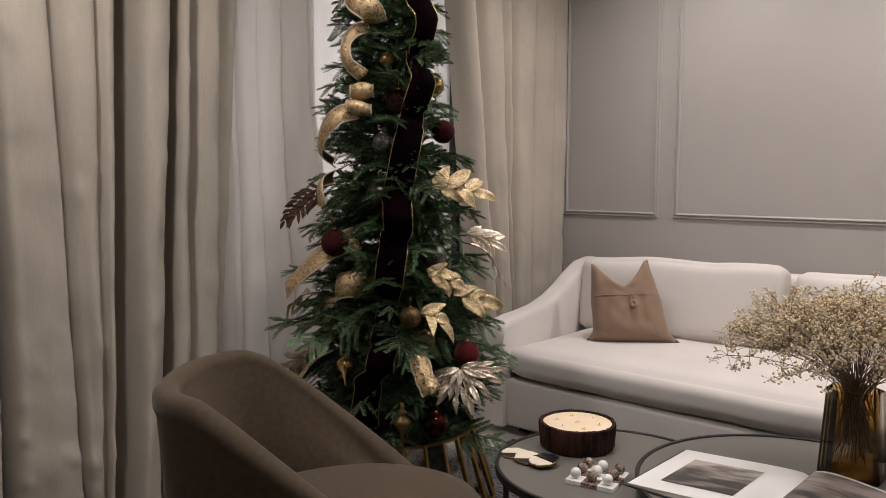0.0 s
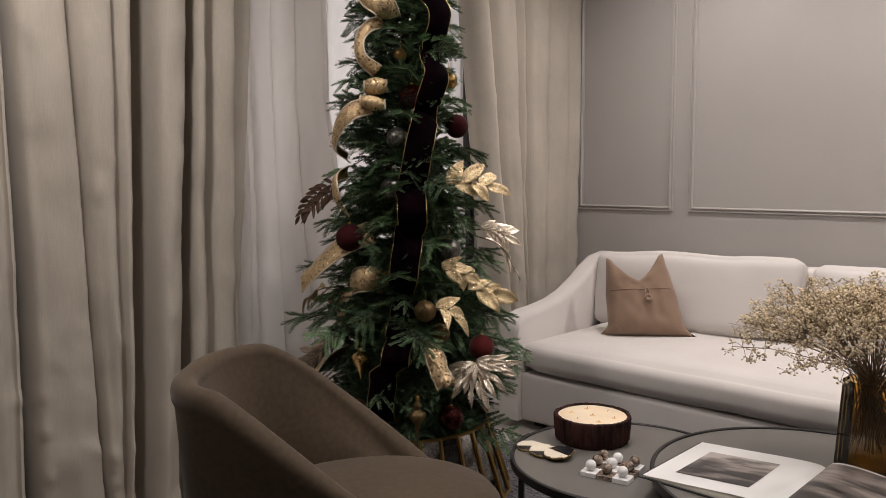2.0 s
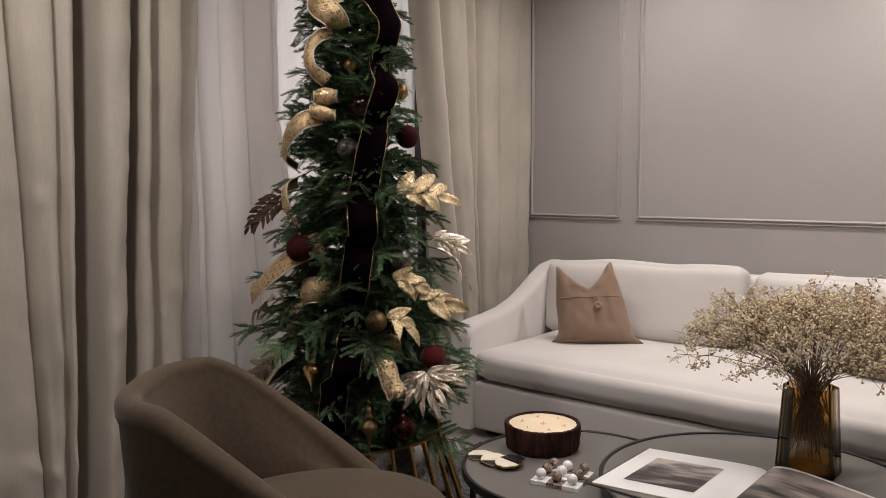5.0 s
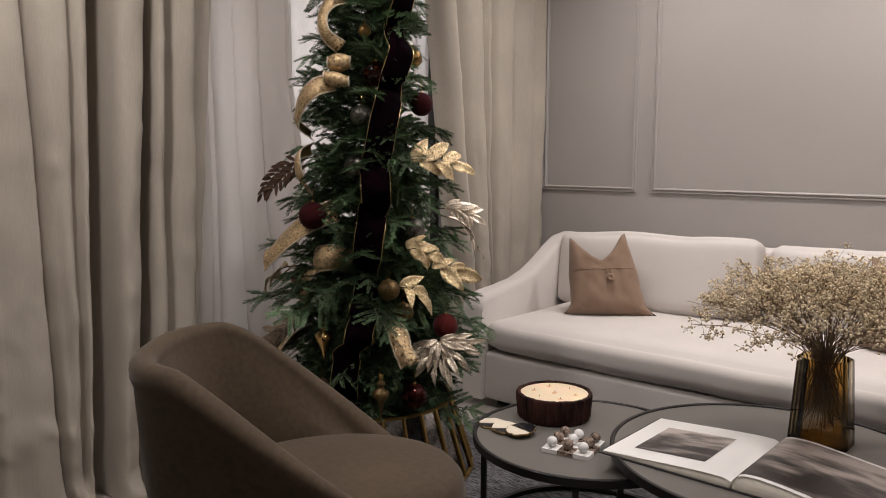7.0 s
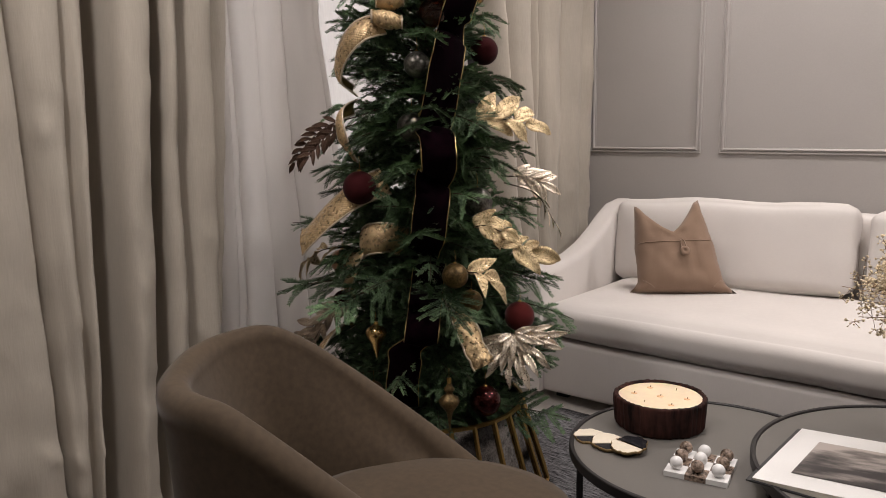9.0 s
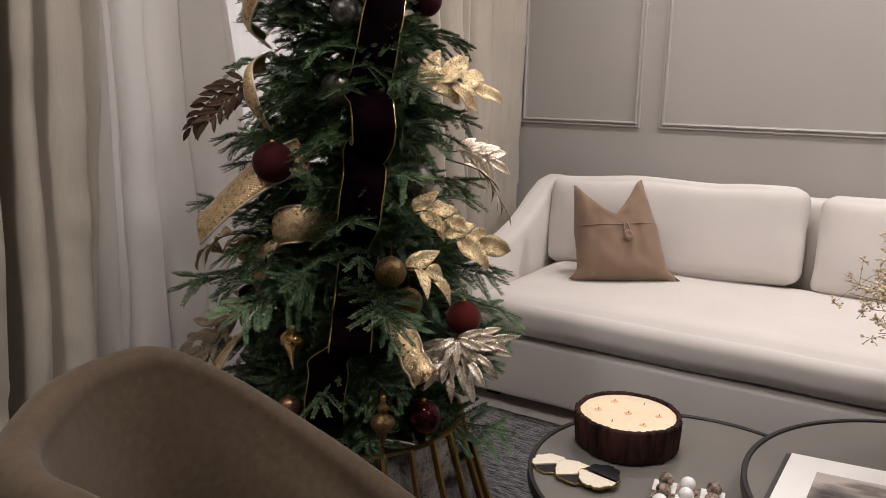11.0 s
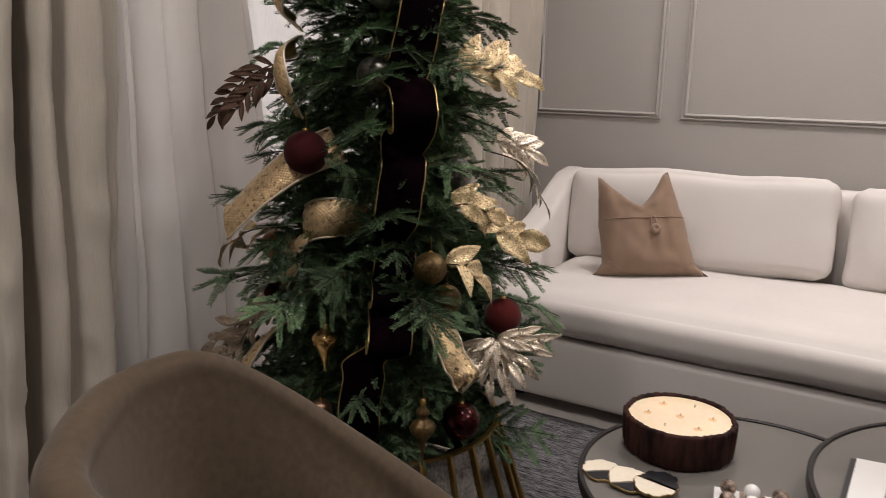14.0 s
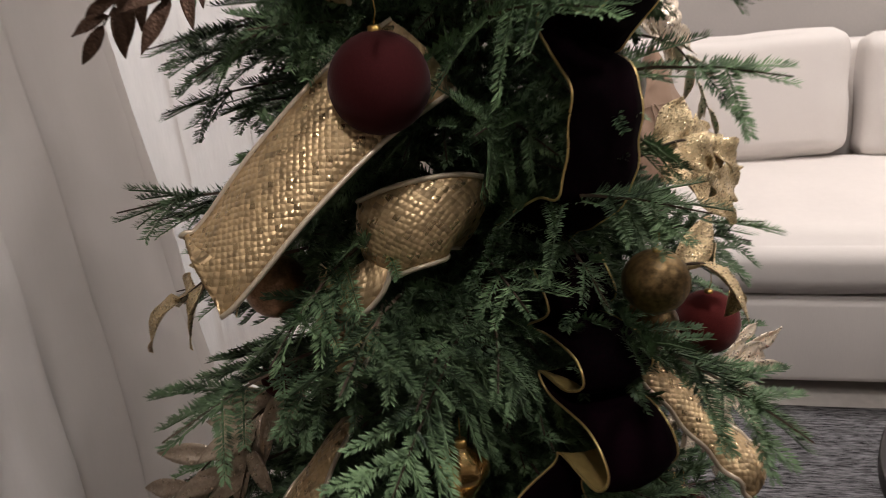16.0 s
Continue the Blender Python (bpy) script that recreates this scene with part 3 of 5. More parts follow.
def turned(bm, m=TURN):
    bm.transform(m)
    return bm


sofa = thing("sofa", (-0.85, 3.45, 0), "cream linen slope-arm sofa with a bench seat", "sofa")
SX0, SX1 = -1.975, 0.27


def arm(x0, x1):
    pts = [(4.06, 0.885), (3.93, 0.868), (3.82, 0.818), (3.70, 0.750), (3.58, 0.695), (3.45, 0.658), (3.3, 0.640), (3.2, 0.634), (3.12, 0.622), (3.08, 0.605), (3.06, 0.55), (3.06, 0.05), (4.06, 0.05)]
    bm = bmesh.new()
    rows = []
    for i in range(9):
        a = i / 8
        inset = 0.03 * (1 - math.sqrt(max(0, 1 - (2 * a - 1) ** 4)))
        xx = x0 + (x1 - x0) * a
        rows.append([bm.verts.new((xx, y + inset * (1 if y < 3 else 0), z - inset * (1 if z > 0.2 else 0))) for y, z in pts])
    n = len(pts)
    for u, v in zip(rows, rows[1:]):
        for k in range(n):
            bm.faces.new((u[k], u[(k + 1) % n], v[(k + 1) % n], v[k]))
    bm.faces.new(rows[0])
    bm.faces.new(rows[-1][::-1])
    return turned(bm)


for x0, x1 in ((SX0 - 0.125, SX0 - 0.004), (SX1 + 0.004, SX1 + 0.125)):
    auto(part("arm", arm(x0, x1), SOFAM, sofa), 50)
part("base", nbox(SX0 - 0.02, SX1 - 0.04, 3.115, 4.04, 0.046, 0.287, 0.022, 4), SOFAM, sofa)
part("backrest", turned(nbox(SX0, SX1, 3.93, 4.055, 0.35, 0.875, 0.035, 4)), SOFAM, sofa)
part("seat_cushion", soft(bmesh.new(), ((SX0 + SX1) / 2 - 0.03, 3.53, 0.371), ((SX1 - SX0) / 2 - 0.012, 0.43, 0.078), 0.062, (0.0, 0.02, 0.018), 26, 0.008, 3), SOFAM, sofa)
for x0, x1, s in ((SX0 + 0.005, -0.880, 0), (-0.838, SX1 - 0.005, 5)):
    lean = Matrix.Translation((0, 3.80, 0.5)) @ Matrix.Rotation(radians(-9), 4, "X") @ Matrix.Translation((0, -3.80, -0.5))
    if s == 0:
        lean = Matrix.Translation((x0, 0, 0.5)) @ Matrix.Rotation(radians(-1.3), 4, "Y") @ Matrix.Translation((-x0, 0, -0.5)) @ lean
    part("back_cushion", turned(soft(bmesh.new(), ((x0 + x1) / 2, 3.845, 0.695), ((x1 - x0) / 2, 0.085, 0.215), 0.05, (0.006, 0.035, 0.012), 22, 0.014, s, lean)), SOFAM, sofa)
for x in (SX0 + 0.05, SX1 - 0.05):
    for y in (3.2, 3.95):
        part("leg", turned(nbox(x - 0.03, x + 0.03, y - 0.03, y + 0.03, 0.0, 0.056, 0.004)), BLACKM, sofa, "short black block foot")


# ---- pillows ----
def pillow(bl, br, tl, tr, chop, label):
    bl, br, tl, tr = map(Vector, (bl, br, tl, tr))
    face = (br - bl).cross(tl - bl).normalized()
    mid = (bl + br + tl + tr) / 4
    ob = thing("throw_pillow", mid, label, "pillow", "brown pillows on the sofa")
    n = 26

    def at(u, v, side, lift=0.0):
        p = bl.lerp(br, u).lerp(tl.lerp(tr, u), v)
        a, b = 2 * u - 1, 2 * v - 1
        pinch = 0.035 * (1 - a * a) * (1 if v > 0.5 else 0.12) * max(0, abs(b)) ** 3
        notch = chop * max(0, 1 - abs(a) * 1.2) * max(0, (v - 0.54) / 0.46) ** 1.2
        up = (tl - bl).lerp(tr - br, u).normalized()
        side_in = (br - bl).normalized() * (-a) * float(np.interp(v, [0, 0.05, 0.12, 0.3, 0.5, 0.8, 1], [0, 0.020, 0.034, 0.026, 0.012, 0.006, 0]))
        t = 0.075 * (max(0, 1 - a ** 4) * max(0, 1 - b ** 4)) ** 0.6
        t *= 1 - 0.35 * max(0, 1 - abs(a) * 2) * max(0, v - 0.4)
        t += 0.006 * noise.noise(Vector((u * 4, v * 6, side * 3 + chop * 50))) + 0.009 * noise.noise(Vector((u * 9 + v * 4, v * 7 - u * 5, side * 3 + chop * 50)))
        if abs(a) > 0.999 or abs(b) > 0.999:
            t = 0.003
        return p - up * (notch + pinch) + side_in + face * (t + lift) * side

    bm = bmesh.new()
    for side in (1, -1):
        g = [[bm.verts.new(at(i / n, j / n, side)) for i in range(n + 1)] for j in range(n + 1)]
        for r, s in zip(g, g[1:]):
            for i in range(n):
                bm.faces.new((r[i], r[i + 1], s[i + 1], s[i]))
    bmesh.ops.remove_doubles(bm, verts=bm.verts, dist=0.0065)
    part("cover", bm, PILLOWM, ob)
    part("flap_seam", tube(bmesh.new(), [at(i / 24, 0.545, 1, 0.001) for i in range(1, 24)], 0.0026, 6), PILLOWM, ob)
    for u0, u1 in ((0.05, 0.20), (0.95, 0.80)):
        part("corner_seam", tube(bmesh.new(), [at(u0 + (u1 - u0) * q, 0.13 - 0.075 * q, 1, 0.0005) for q in np.linspace(0, 1, 8)], 0.0022, 5), PILLOWM, ob)
    c = at(0.575, 0.43, 1, 0.008)
    q = face.to_track_quat("Z", "Y").to_matrix().to_4x4()
    b1 = lathe(bmesh.new(), [(0, 0.006), (0.005, 0.007), (0.008, 0.011), (0.013, 0.012), (0.019, 0.008), (0.021, 0.003), (0.020, -0.003), (0, -0.004)], n=20)
    b1.transform(Matrix.Translation(c) @ q)
    button = part("button", b1, PILLOWM, ob, "round cloth-covered button")
    loop = [at(0.575 + 0.028 * math.sin(a), 0.485 + 0.085 * math.cos(a), 1, 0.003) for a in np.linspace(0.35, 5.9, 16)]
    part("button_loop", tube(bmesh.new(), loop, 0.0028, 5), PILLOWM, button)
    return ob


pillow((-1.745, 3.46, 0.462), (-1.352, 3.71, 0.462), (-1.795, 3.585, 0.838), (-1.556, 3.735, 0.866), 0.112, "brown cotton pillow with buttoned flap and chopped top")
pillow((-0.44, 3.66, 0.470), (-0.02, 3.52, 0.470), (-0.42, 3.80, 0.84), (-0.06, 3.70, 0.86), 0.10, "brown cotton pillow leaning against the back cushion")

# ---- armchair ----
CM = Matrix.Translation((-1.335, 1.392, 0)) @ Matrix.Rotation(0.748, 4, "Z")
chair = thing("armchair", (-1.335, 1.392, 0), "dark olive-brown velvet barrel armchair with sloping arms", "armchair")
CHA, CHB = 0.405, 0.336


def rim_at(s):
    """Place on the rim of the shell, its outward direction and height."""
    a = s * radians(142)
    ca, sa = math.cos(a), math.sin(a)
    p = Vector((-CHA * abs(ca) ** 0.776 * (1 if ca > 0 else -1), CHB * abs(sa) ** 0.776 * (1 if sa > 0 else -1), 0))
    run = max(0, p.x + 0.295)
    h = 0.761 - 0.759 * (math.hypot(run, 0.072) - 0.072)
    return p, p.normalized(), h


def shell():
    """Curved back running down into two arms, thick and rolled at the rim."""
    bm = bmesh.new()
    rows = []
    N = 80
    for i in range(N + 1):
        s = -1 + 2 * i / N
        p, d, h = rim_at(s)
        end = max(0, (abs(s) - 0.9) / 0.1)
        h -= 0.03 * end ** 2
        th = 0.034 * (1 - 0.3 * end) * (1 + 0.04 * math.sin(s * 17))
        h += 0.0025 * noise.noise(Vector((s * 6, 0, 3)))
        inner = max(h - 0.05, 0.30)
        prof = [(-0.055, 0.14), (-0.03, 0.20), (th * 0.2, max(0.24, h * 0.55)), (th * 0.72, h - th * 2.2), (th * 0.98, h - th * 1.5)]
        prof += [(th * math.cos(q), h - th + th * math.sin(q)) for q in np.linspace(0.0, math.pi, 11)]
        prof += [(-th * 1.10, h - th * 1.4), (-th * 1.35, h - th * 2.2), (-th * 2.2, 0.36 + (inner - 0.36) * 0.62), (-th * 3.0, 0.36 + (inner - 0.36) * 0.3), (-th * 3.4, 0.34), (-th * 3.4, 0.2)]
        rows.append([bm.verts.new(p + d * (o - th * 0.75) + Vector((0, 0, z))) for o, z in prof])
    for u, v in zip(rows, rows[1:]):
        for k in range(len(u) - 1):
            bm.faces.new((u[k], u[k + 1], v[k + 1], v[k]))
    bm.faces.new(rows[0])
    bm.faces.new(rows[-1][::-1])
    bm.transform(CM)
    return bm


part("backrest", shell(), VELVET, chair)
bm = bmesh.new()
box(bm, -0.30, 0.36, -0.20, 0.20, 0.13, 0.31, 0.06, 4)
bm.transform(CM)
part("seat_frame", bm, VELVET, chair)
prof = [(0, 0.0)] + [(0.30 + 0.045 * math.sin(q), 0.045 - 0.045 * math.cos(q)) for q in np.linspace(0, 1.57, 5)] + [(0.335, 0.09), (0.315, 0.115), (0.27, 0.128), (0.15, 0.136), (0, 0.138)]
bm = lathe(bmesh.new(), prof, (0, 0, 0.285), 48)
bm.transform(CM @ Matrix.Translation((0.125, 0, 0)) @ Matrix.Diagonal((1.0, 0.85, 1, 1)))
part("seat", bm, VELVET, chair, "plump rounded velvet seat")
for sx in (-0.22, 0.22):
    for sy in (-0.22, 0.22):
        bm = tube(bmesh.new(), [(sx, sy, 0.15), (sx * 1.12, sy * 1.12, 0.012)], 0.017, 10, 0.010)
        bm.transform(CM)
        part("leg", bm, BLACKM, chair)


# ---- tables ----
def round_table(x, y, r, h, label, turn):
    t = thing("coffee_table", (x, y, 0), label, "coffee table", "nested coffee tables")
    part("tabletop", lathe(bmesh.new(), [(0, -0.016), (r - 0.013, -0.016), (r - 0.013, 0.0), (0, 0.0)], (x, y, h), 96), TOPM, t, "matt taupe table top", smooth=False)
    rim = [(r - 0.0125, -0.022), (r - 0.002, -0.022), (r, -0.020), (r, 0.003), (r - 0.002, 0.005), (r - 0.0105, 0.005), (r - 0.0125, 0.003), (r - 0.0125, -0.022)]
    auto(part("rim", lathe(bmesh.new(), rim, (x, y, h), 96), BLACKM, t, "raised black metal rim"), 40)
    rr = r - 0.03
    auto(part("floor_ring", lathe(bmesh.new(), [(rr - 0.008, 0.014), (rr + 0.008, 0.014), (rr + 0.008, 0.03), (rr - 0.008, 0.03), (rr - 0.008, 0.014)], (x, y, 0), 72), BLACKM, t), 40)
    for k in range(4):
        a = turn + k * math.pi / 2
        bm = nbox(-0.009, 0.009, -0.009, 0.009, 0.028, h - 0.02)
        bm.transform(Matrix.Translation((x + rr * math.cos(a), y + rr * math.sin(a), 0)) @ Matrix.Rotation(a, 4, "Z"))
        part("leg", bm, BLACKM, t, smooth=False)


T1, T2, H1, H2 = (-0.922, 2.258), (-0.355, 2.335), 0.352, 0.408
round_table(*T1, 0.372, H1, "low round coffee table with taupe top and black frame", radians(205))
round_table(*T2, 0.462, H2, "larger round coffee table with taupe top and black frame", radians(215))

# candle
cx, cy = -1.105, 2.352
candle = thing("candle", (cx, cy, H1), "wide seven-wick cream candle in a bark bowl", "candle")
random.seed(4)
ph = [random.random() * 6 for _ in range(6)]


def barkwob(a, z):
    return 1 + 0.012 * math.sin(23 * a + ph[0] + 3 * math.sin(5 * a)) + 0.012 * math.sin(41 * a + ph[1] + z * 20) + 0.012 * math.sin(5 * a + ph[2]) + 0.006 * noise.noise(Vector((a * 30, z * 60, 0)))


bp = [(0.0, 0.001), (0.120, 0.001), (0.126, 0.008), (0.128, 0.03), (0.130, 0.06), (0.131, 0.084), (0.130, 0.090), (0.122, 0.091), (0.119, 0.086), (0.119, 0.07)]
part("bark_bowl", lathe(bmesh.new(), bp, (cx, cy, H1), 180, barkwob), BARK, candle, "dark ridged bark bowl")
wax = part("wax", lathe(bmesh.new(), [(0.121, 0.07), (0.120, 0.083), (0.117, 0.0845), (0.06, 0.084), (0.0, 0.083)], (cx, cy, H1), 64), WAX, candle)
for k in range(7):
    a, r = k * math.pi / 3 + 0.3, (0.075 if k < 6 else 0.0)
    x, y = cx + r * math.cos(a), cy + r * math.sin(a)
    if k in (0, 2, 3, 5, 6):
        part("melt_spot", lathe(bmesh.new(), [(0.0, 0.0012), (0.005, 0.0012), (0.009, 0.0004), (0.010, -0.001)], (x, y, H1 + 0.0842), 20), MELT, wax, "amber melted ring round a wick")
    part("wick", tube(bmesh.new(), [(x, y, H1 + 0.08), (x + 0.001, y, H1 + 0.086), (x + 0.002, y + 0.001, H1 + 0.0905)], 0.0012, 5), WICK, wax)


# coasters
def coaster(x, y, z, r, turn, split, seed, tilt=0):
    ob = thing("coaster", (x, y, z), "agate slice coaster, half cream and half black, gilt edge", "coaster", "fanned agate coasters")
    M = Matrix.Translation((x, y, z)) @ Matrix.Rotation(turn, 4, "Z") @ Matrix.Rotation(tilt, 4, "X")
    n = 56
    edge = [r * (1 + 0.16 * noise.noise(Vector((math.cos(a) * 2 + seed, math.sin(a) * 2, 0))) + 0.09 * noise.noise(Vector((math.cos(a) * 6 + seed, math.sin(a) * 7, 3)))) for a in np.linspace(0, 2 * math.pi, n, endpoint=False)]
    bm = bmesh.new()
    rings = [[bm.verts.new((edge[k] * s * math.cos(2 * math.pi * k / n), 1.12 * edge[k] * s * math.sin(2 * math.pi * k / n), h)) for k in range(n)] for s, h in ((0.97, 0.0), (1.0, 0.003), (0.985, 0.007), (0.955, 0.0076))]
    for u, v in zip(rings, rings[1:]):
        for k in range(n):
            bm.faces.new((u[k], u[(k + 1) % n], v[(k + 1) % n], v[k]))
    bm.faces.new(rings[0][::-1])
    bm.transform(M)
    part("gilt_edge", bm, GILT, ob)
    for sgn, m, nm in ((1, CREAM, "cream_half"), (-1, BLACKS, "black_half")):
        bm = bmesh.new()
        pts = [(0.957 * edge[k] * math.cos(2 * math.pi * k / n), 1.12 * 0.957 * edge[k] * math.sin(2 * math.pi * k / n)) for k in range(n)]
        pts = [q for q in pts if sgn * (q[1] - split) > 0]
        if sgn > 0:
            i = max(range(len(pts)), key=lambda j: math.hypot(pts[j][0] - pts[j - 1][0], pts[j][1] - pts[j - 1][1]))
            pts = pts[i:] + pts[:i]
        else:
            i = max(range(len(pts)), key=lambda j: math.hypot(pts[j][0] - pts[j - 1][0], pts[j][1] - pts[j - 1][1]))
            pts = pts[i:] + pts[:i]
        bm.faces.new([bm.verts.new((a, b, 0.0078)) for a, b in pts])
        r1 = bmesh.ops.extrude_face_region(bm, geom=list(bm.faces))
        for v in r1["geom"]:
            if isinstance(v, bmesh.types.BMVert):
                v.co.z -= 0.004
        bm.transform(M)
        part(nm, bm, m, ob, smooth=False)


coaster(-1.213, 2.135, H1, 0.045, radians(38), -0.005, 1.0)
coaster(-1.150, 2.120, H1 + 0.006, 0.045, radians(38), -0.015, 5.0, radians(4))
coaster(-1.088, 2.122, H1 + 0.013, 0.047, radians(165), 0.0, 9.0, radians(-5))

# noughts and crosses board
BM = Matrix.Translation((-0.893, 2.128, H1)) @ Matrix.Rotation(radians(10), 4, "Z")
board = thing("game_board", (-0.893, 2.128, H1), "square white and brown marble noughts and crosses board", "game board")
C = 0.051
for i in range(3):
    for j in range(3):
        bm = nbox((i - 1.5) * C + 0.0002, (i - 0.5) * C - 0.0002, (j - 1.5) * C + 0.0002, (j - 0.5) * C - 0.0002, 0, 0.014, 0.0008, 1)
        bm.transform(BM)
        part("tile", bm, MARBLEW if (i + j) % 2 == 0 else MARBLEB, board, smooth=False)
# rows run from the near edge to the far edge
for j, row in enumerate(("wbw", "bwb", "bwb")):
    for i, c in enumerate(row):
        p = BM @ Vector(((i - 1) * C + 0.002 * math.sin(i * 3 + j), (j - 1) * C, 0.014 + 0.0162))
        bm = bmesh.new()
        bmesh.ops.create_uvsphere(bm, u_segments=24, v_segments=16, radius=0.0165, matrix=Matrix.Translation(p))
        tagged(part("game_ball", bm, MARBLEW if c == "w" else MARBLEB), "polished %s marble ball on the game board" % ("white" if c == "w" else "brown"), "ball", "game balls")

# open book
BK = Matrix.Translation((-0.358, 2.2, H2)) @ Matrix.Rotation(radians(-1.5), 4, "Z")
book = thing("open_book", (-0.358, 2.2, H2), "large open photography book lying on the table", "book")
BWd, BHt = 0.375, 0.185


def pagez(u, right):
    hump = 0.030 if right else 0.009
    return 0.008 + 0.014 * (1 - u) + hump * math.sin(math.pi * min(1, u * 1.02) ** 0.45) * (1 - 0.35 * u)


def page(right, u0, u1, v0, v1, lift, base=None):
    bm = bmesh.new()
    sg = 1 if right else -1
    nu, nv = 28, 4
    top = [[bm.verts.new((sg * (0.002 + u * BWd), v, pagez(u, right) + lift)) for u in np.linspace(u0, u1, nu + 1)] for v in np.linspace(v0, v1, nv + 1)]
    for r, s in zip(top, top[1:]):
        for i in range(nu):
            bm.faces.new((r[i], r[i + 1], s[i + 1], s[i]))
    if base is not None:
        rim = [e for e in bm.edges if e.is_boundary]
        ex = bmesh.ops.extrude_edge_only(bm, edges=rim)
        for v in ex["geom"]:
            if isinstance(v, bmesh.types.BMVert):
                v.co.z = base
    bm.transform(BK)
    return bm


leaves = []
for right in (False, True):
    part("page_block", page(right, 0.0, 0.985, -BHt, BHt, 0.0, 0.0045), PAGES, book)
    leaves.append(part("page", page(right, 0.0, 0.99, -BHt - 0.001, BHt + 0.001, 0.0012), PAPER, book))
    bm = nbox(0.0, 0.385, -BHt - 0.006, BHt + 0.006, 0.0005, 0.004)
    bm.transform(BK @ Matrix.Diagonal((1 if right else -1, 1, 1, 1)))
    part("cover", bm, COVER, book, smooth=False)
part("photograph", page(False, 0.26, 0.82, -0.115, 0.11, 0.002), PHOTO1, leaves[0], "printed landscape photograph")
part("photograph", page(True, 0.03, 0.985, -0.17, 0.172, 0.002), PHOTO2, leaves[1], "printed desert photograph")

# vase
vx, vy = -0.280, 2.53
vase = thing("vase", (vx, vy, H2), "tapered faceted amber glass vase", "vase")


vp = [(0.0, 0.0005), (0.088, 0.0005), (0.092, 0.006), (0.077, 0.262), (0.074, 0.264), (0.071, 0.262), (0.085, 0.018), (0.0, 0.014)]
bm = lathe(bmesh.new(), vp, (0, 0, 0), 8)
bm.transform(Matrix.Translation((vx, vy, H2)) @ Matrix.Rotation(radians(20), 4, "Z"))
part("body", bm, AMBER, vase, smooth=False)
bm = lathe(bmesh.new(), [(0.0, 0.003), (0.086, 0.003), (0.0835, 0.013), (0.0, 0.013)], n=8)
bm.transform(Matrix.Translation((vx, vy, H2)) @ Matrix.Rotation(radians(20), 4, "Z"))
part("base", bm, AMBER, vase, "thick amber glass base", smooth=False)

random.seed(12)
flowers = thing("dried_flowers", (vx, vy, H2 + 0.02), "bunch of dried tan baby's breath standing in the vase", "flowers")
bms = bmesh.new()
tips = []
top = Vector((vx, vy, H2 + 0.27))
for i in range(145):
    a = random.random() * 2 * math.pi
    el = radians(random.choice((24, 34, 42, 50, 58, 66, 74, 82)) + random.uniform(-8, 8))
    R = random.uniform(0.72, 1.04)
    end = top + Vector((0.44 * math.cos(el) * math.cos(a), 0.44 * math.cos(el) * math.sin(a), 0.01 + 0.275 * math.sin(el))) * R
    foot = Vector((vx + random.uniform(-0.058, 0.058), vy + random.uniform(-0.058, 0.058), H2 + 0.018 + random.random() ** 0.6 * 0.19))
    neck = top + Vector((0.055 * math.cos(a) * random.random(), 0.055 * math.sin(a) * random.random(), random.uniform(-0.01, 0.02)))
    mid = neck.lerp(end, 0.55) + Vector((0, 0, 0.03 * math.cos(el)))
    pts = spline([foot, neck, mid, end], 5)
    tube(bms, pts, 0.0017, 4, 0.0008)
    for k in range(10):
        s = random.uniform(0.78, 1.0)
        b0 = pts[min(len(pts) - 1, int(s * (len(pts) - 1)))]
        b1 = b0 + Vector((random.gauss(0, 1), random.gauss(0, 1), random.gauss(0.5, 0.8))).normalized() * random.uniform(0.03, 0.075)
        tube(bms, [b0, b0.lerp(b1, 0.5) + Vector((0, 0, 0.004)), b1], 0.0008, 3, 0.0005)
        for q in range(8):
            c = b1 + Vector((random.gauss(0, 1), random.gauss(0, 1), random.gauss(0.2, 1))).normalized() * random.uniform(0.004, 0.022)
            tube(bms, [b1, c], 0.0005, 3)
            tips.append((c, random.uniform(0.0022, 0.0043)))
tagged(part("stems", bms, STEM, flowers), kind="stuff")
ico = bmesh.new()
bmesh.ops.create_icosphere(ico, subdivisions=1, radius=1)
iv = np.array([v.co[:] for v in ico.verts])
fi = np.array([[v.index for v in f.verts] for f in ico.faces])
ico.free()
V, Fc = [], []
for i, (c, r) in enumerate(tips):
    jit = 1 + np.random.uniform(-0.35, 0.35, (len(iv), 1))
    V.append(iv * r * jit + np.array(c))
    Fc.append(fi + i * len(iv))
me = bpy.data.meshes.new("florets")
me.from_pydata(np.concatenate(V).tolist(), [], np.concatenate(Fc).tolist())
me.materials.append(FLORET)
tagged(under(new("florets", me), flowers), kind="stuff")

# ---- christmas tree ----
AX, AY = -1.89, 2.23
AXIS = Vector((AX, AY, 0))


def crown_r(z):
    return float(np.interp(z, [0.2, 0.4, 0.65, 1.05, 1.35, 1.82, 2.05, 2.55], [0.44, 0.475, 0.485, 0.395, 0.325, 0.24, 0.205, 0.03]))


stand = thing("tree_stand", (AX, AY, 0), "flared tree collar of mirror panels toned like the reflected rug, with gold bars", "tree stand")
NS, RB, RT, HT = 26, 0.405, 0.315, 0.285


def rim_pt(k, z, o=0.0):
    a = 2 * math.pi * (k + 0.3) / NS
    r = RB + (RT - RB) * z / HT + o
    return Vector((AX + r * math.cos(a), AY + r * math.sin(a), 0.014 + z))


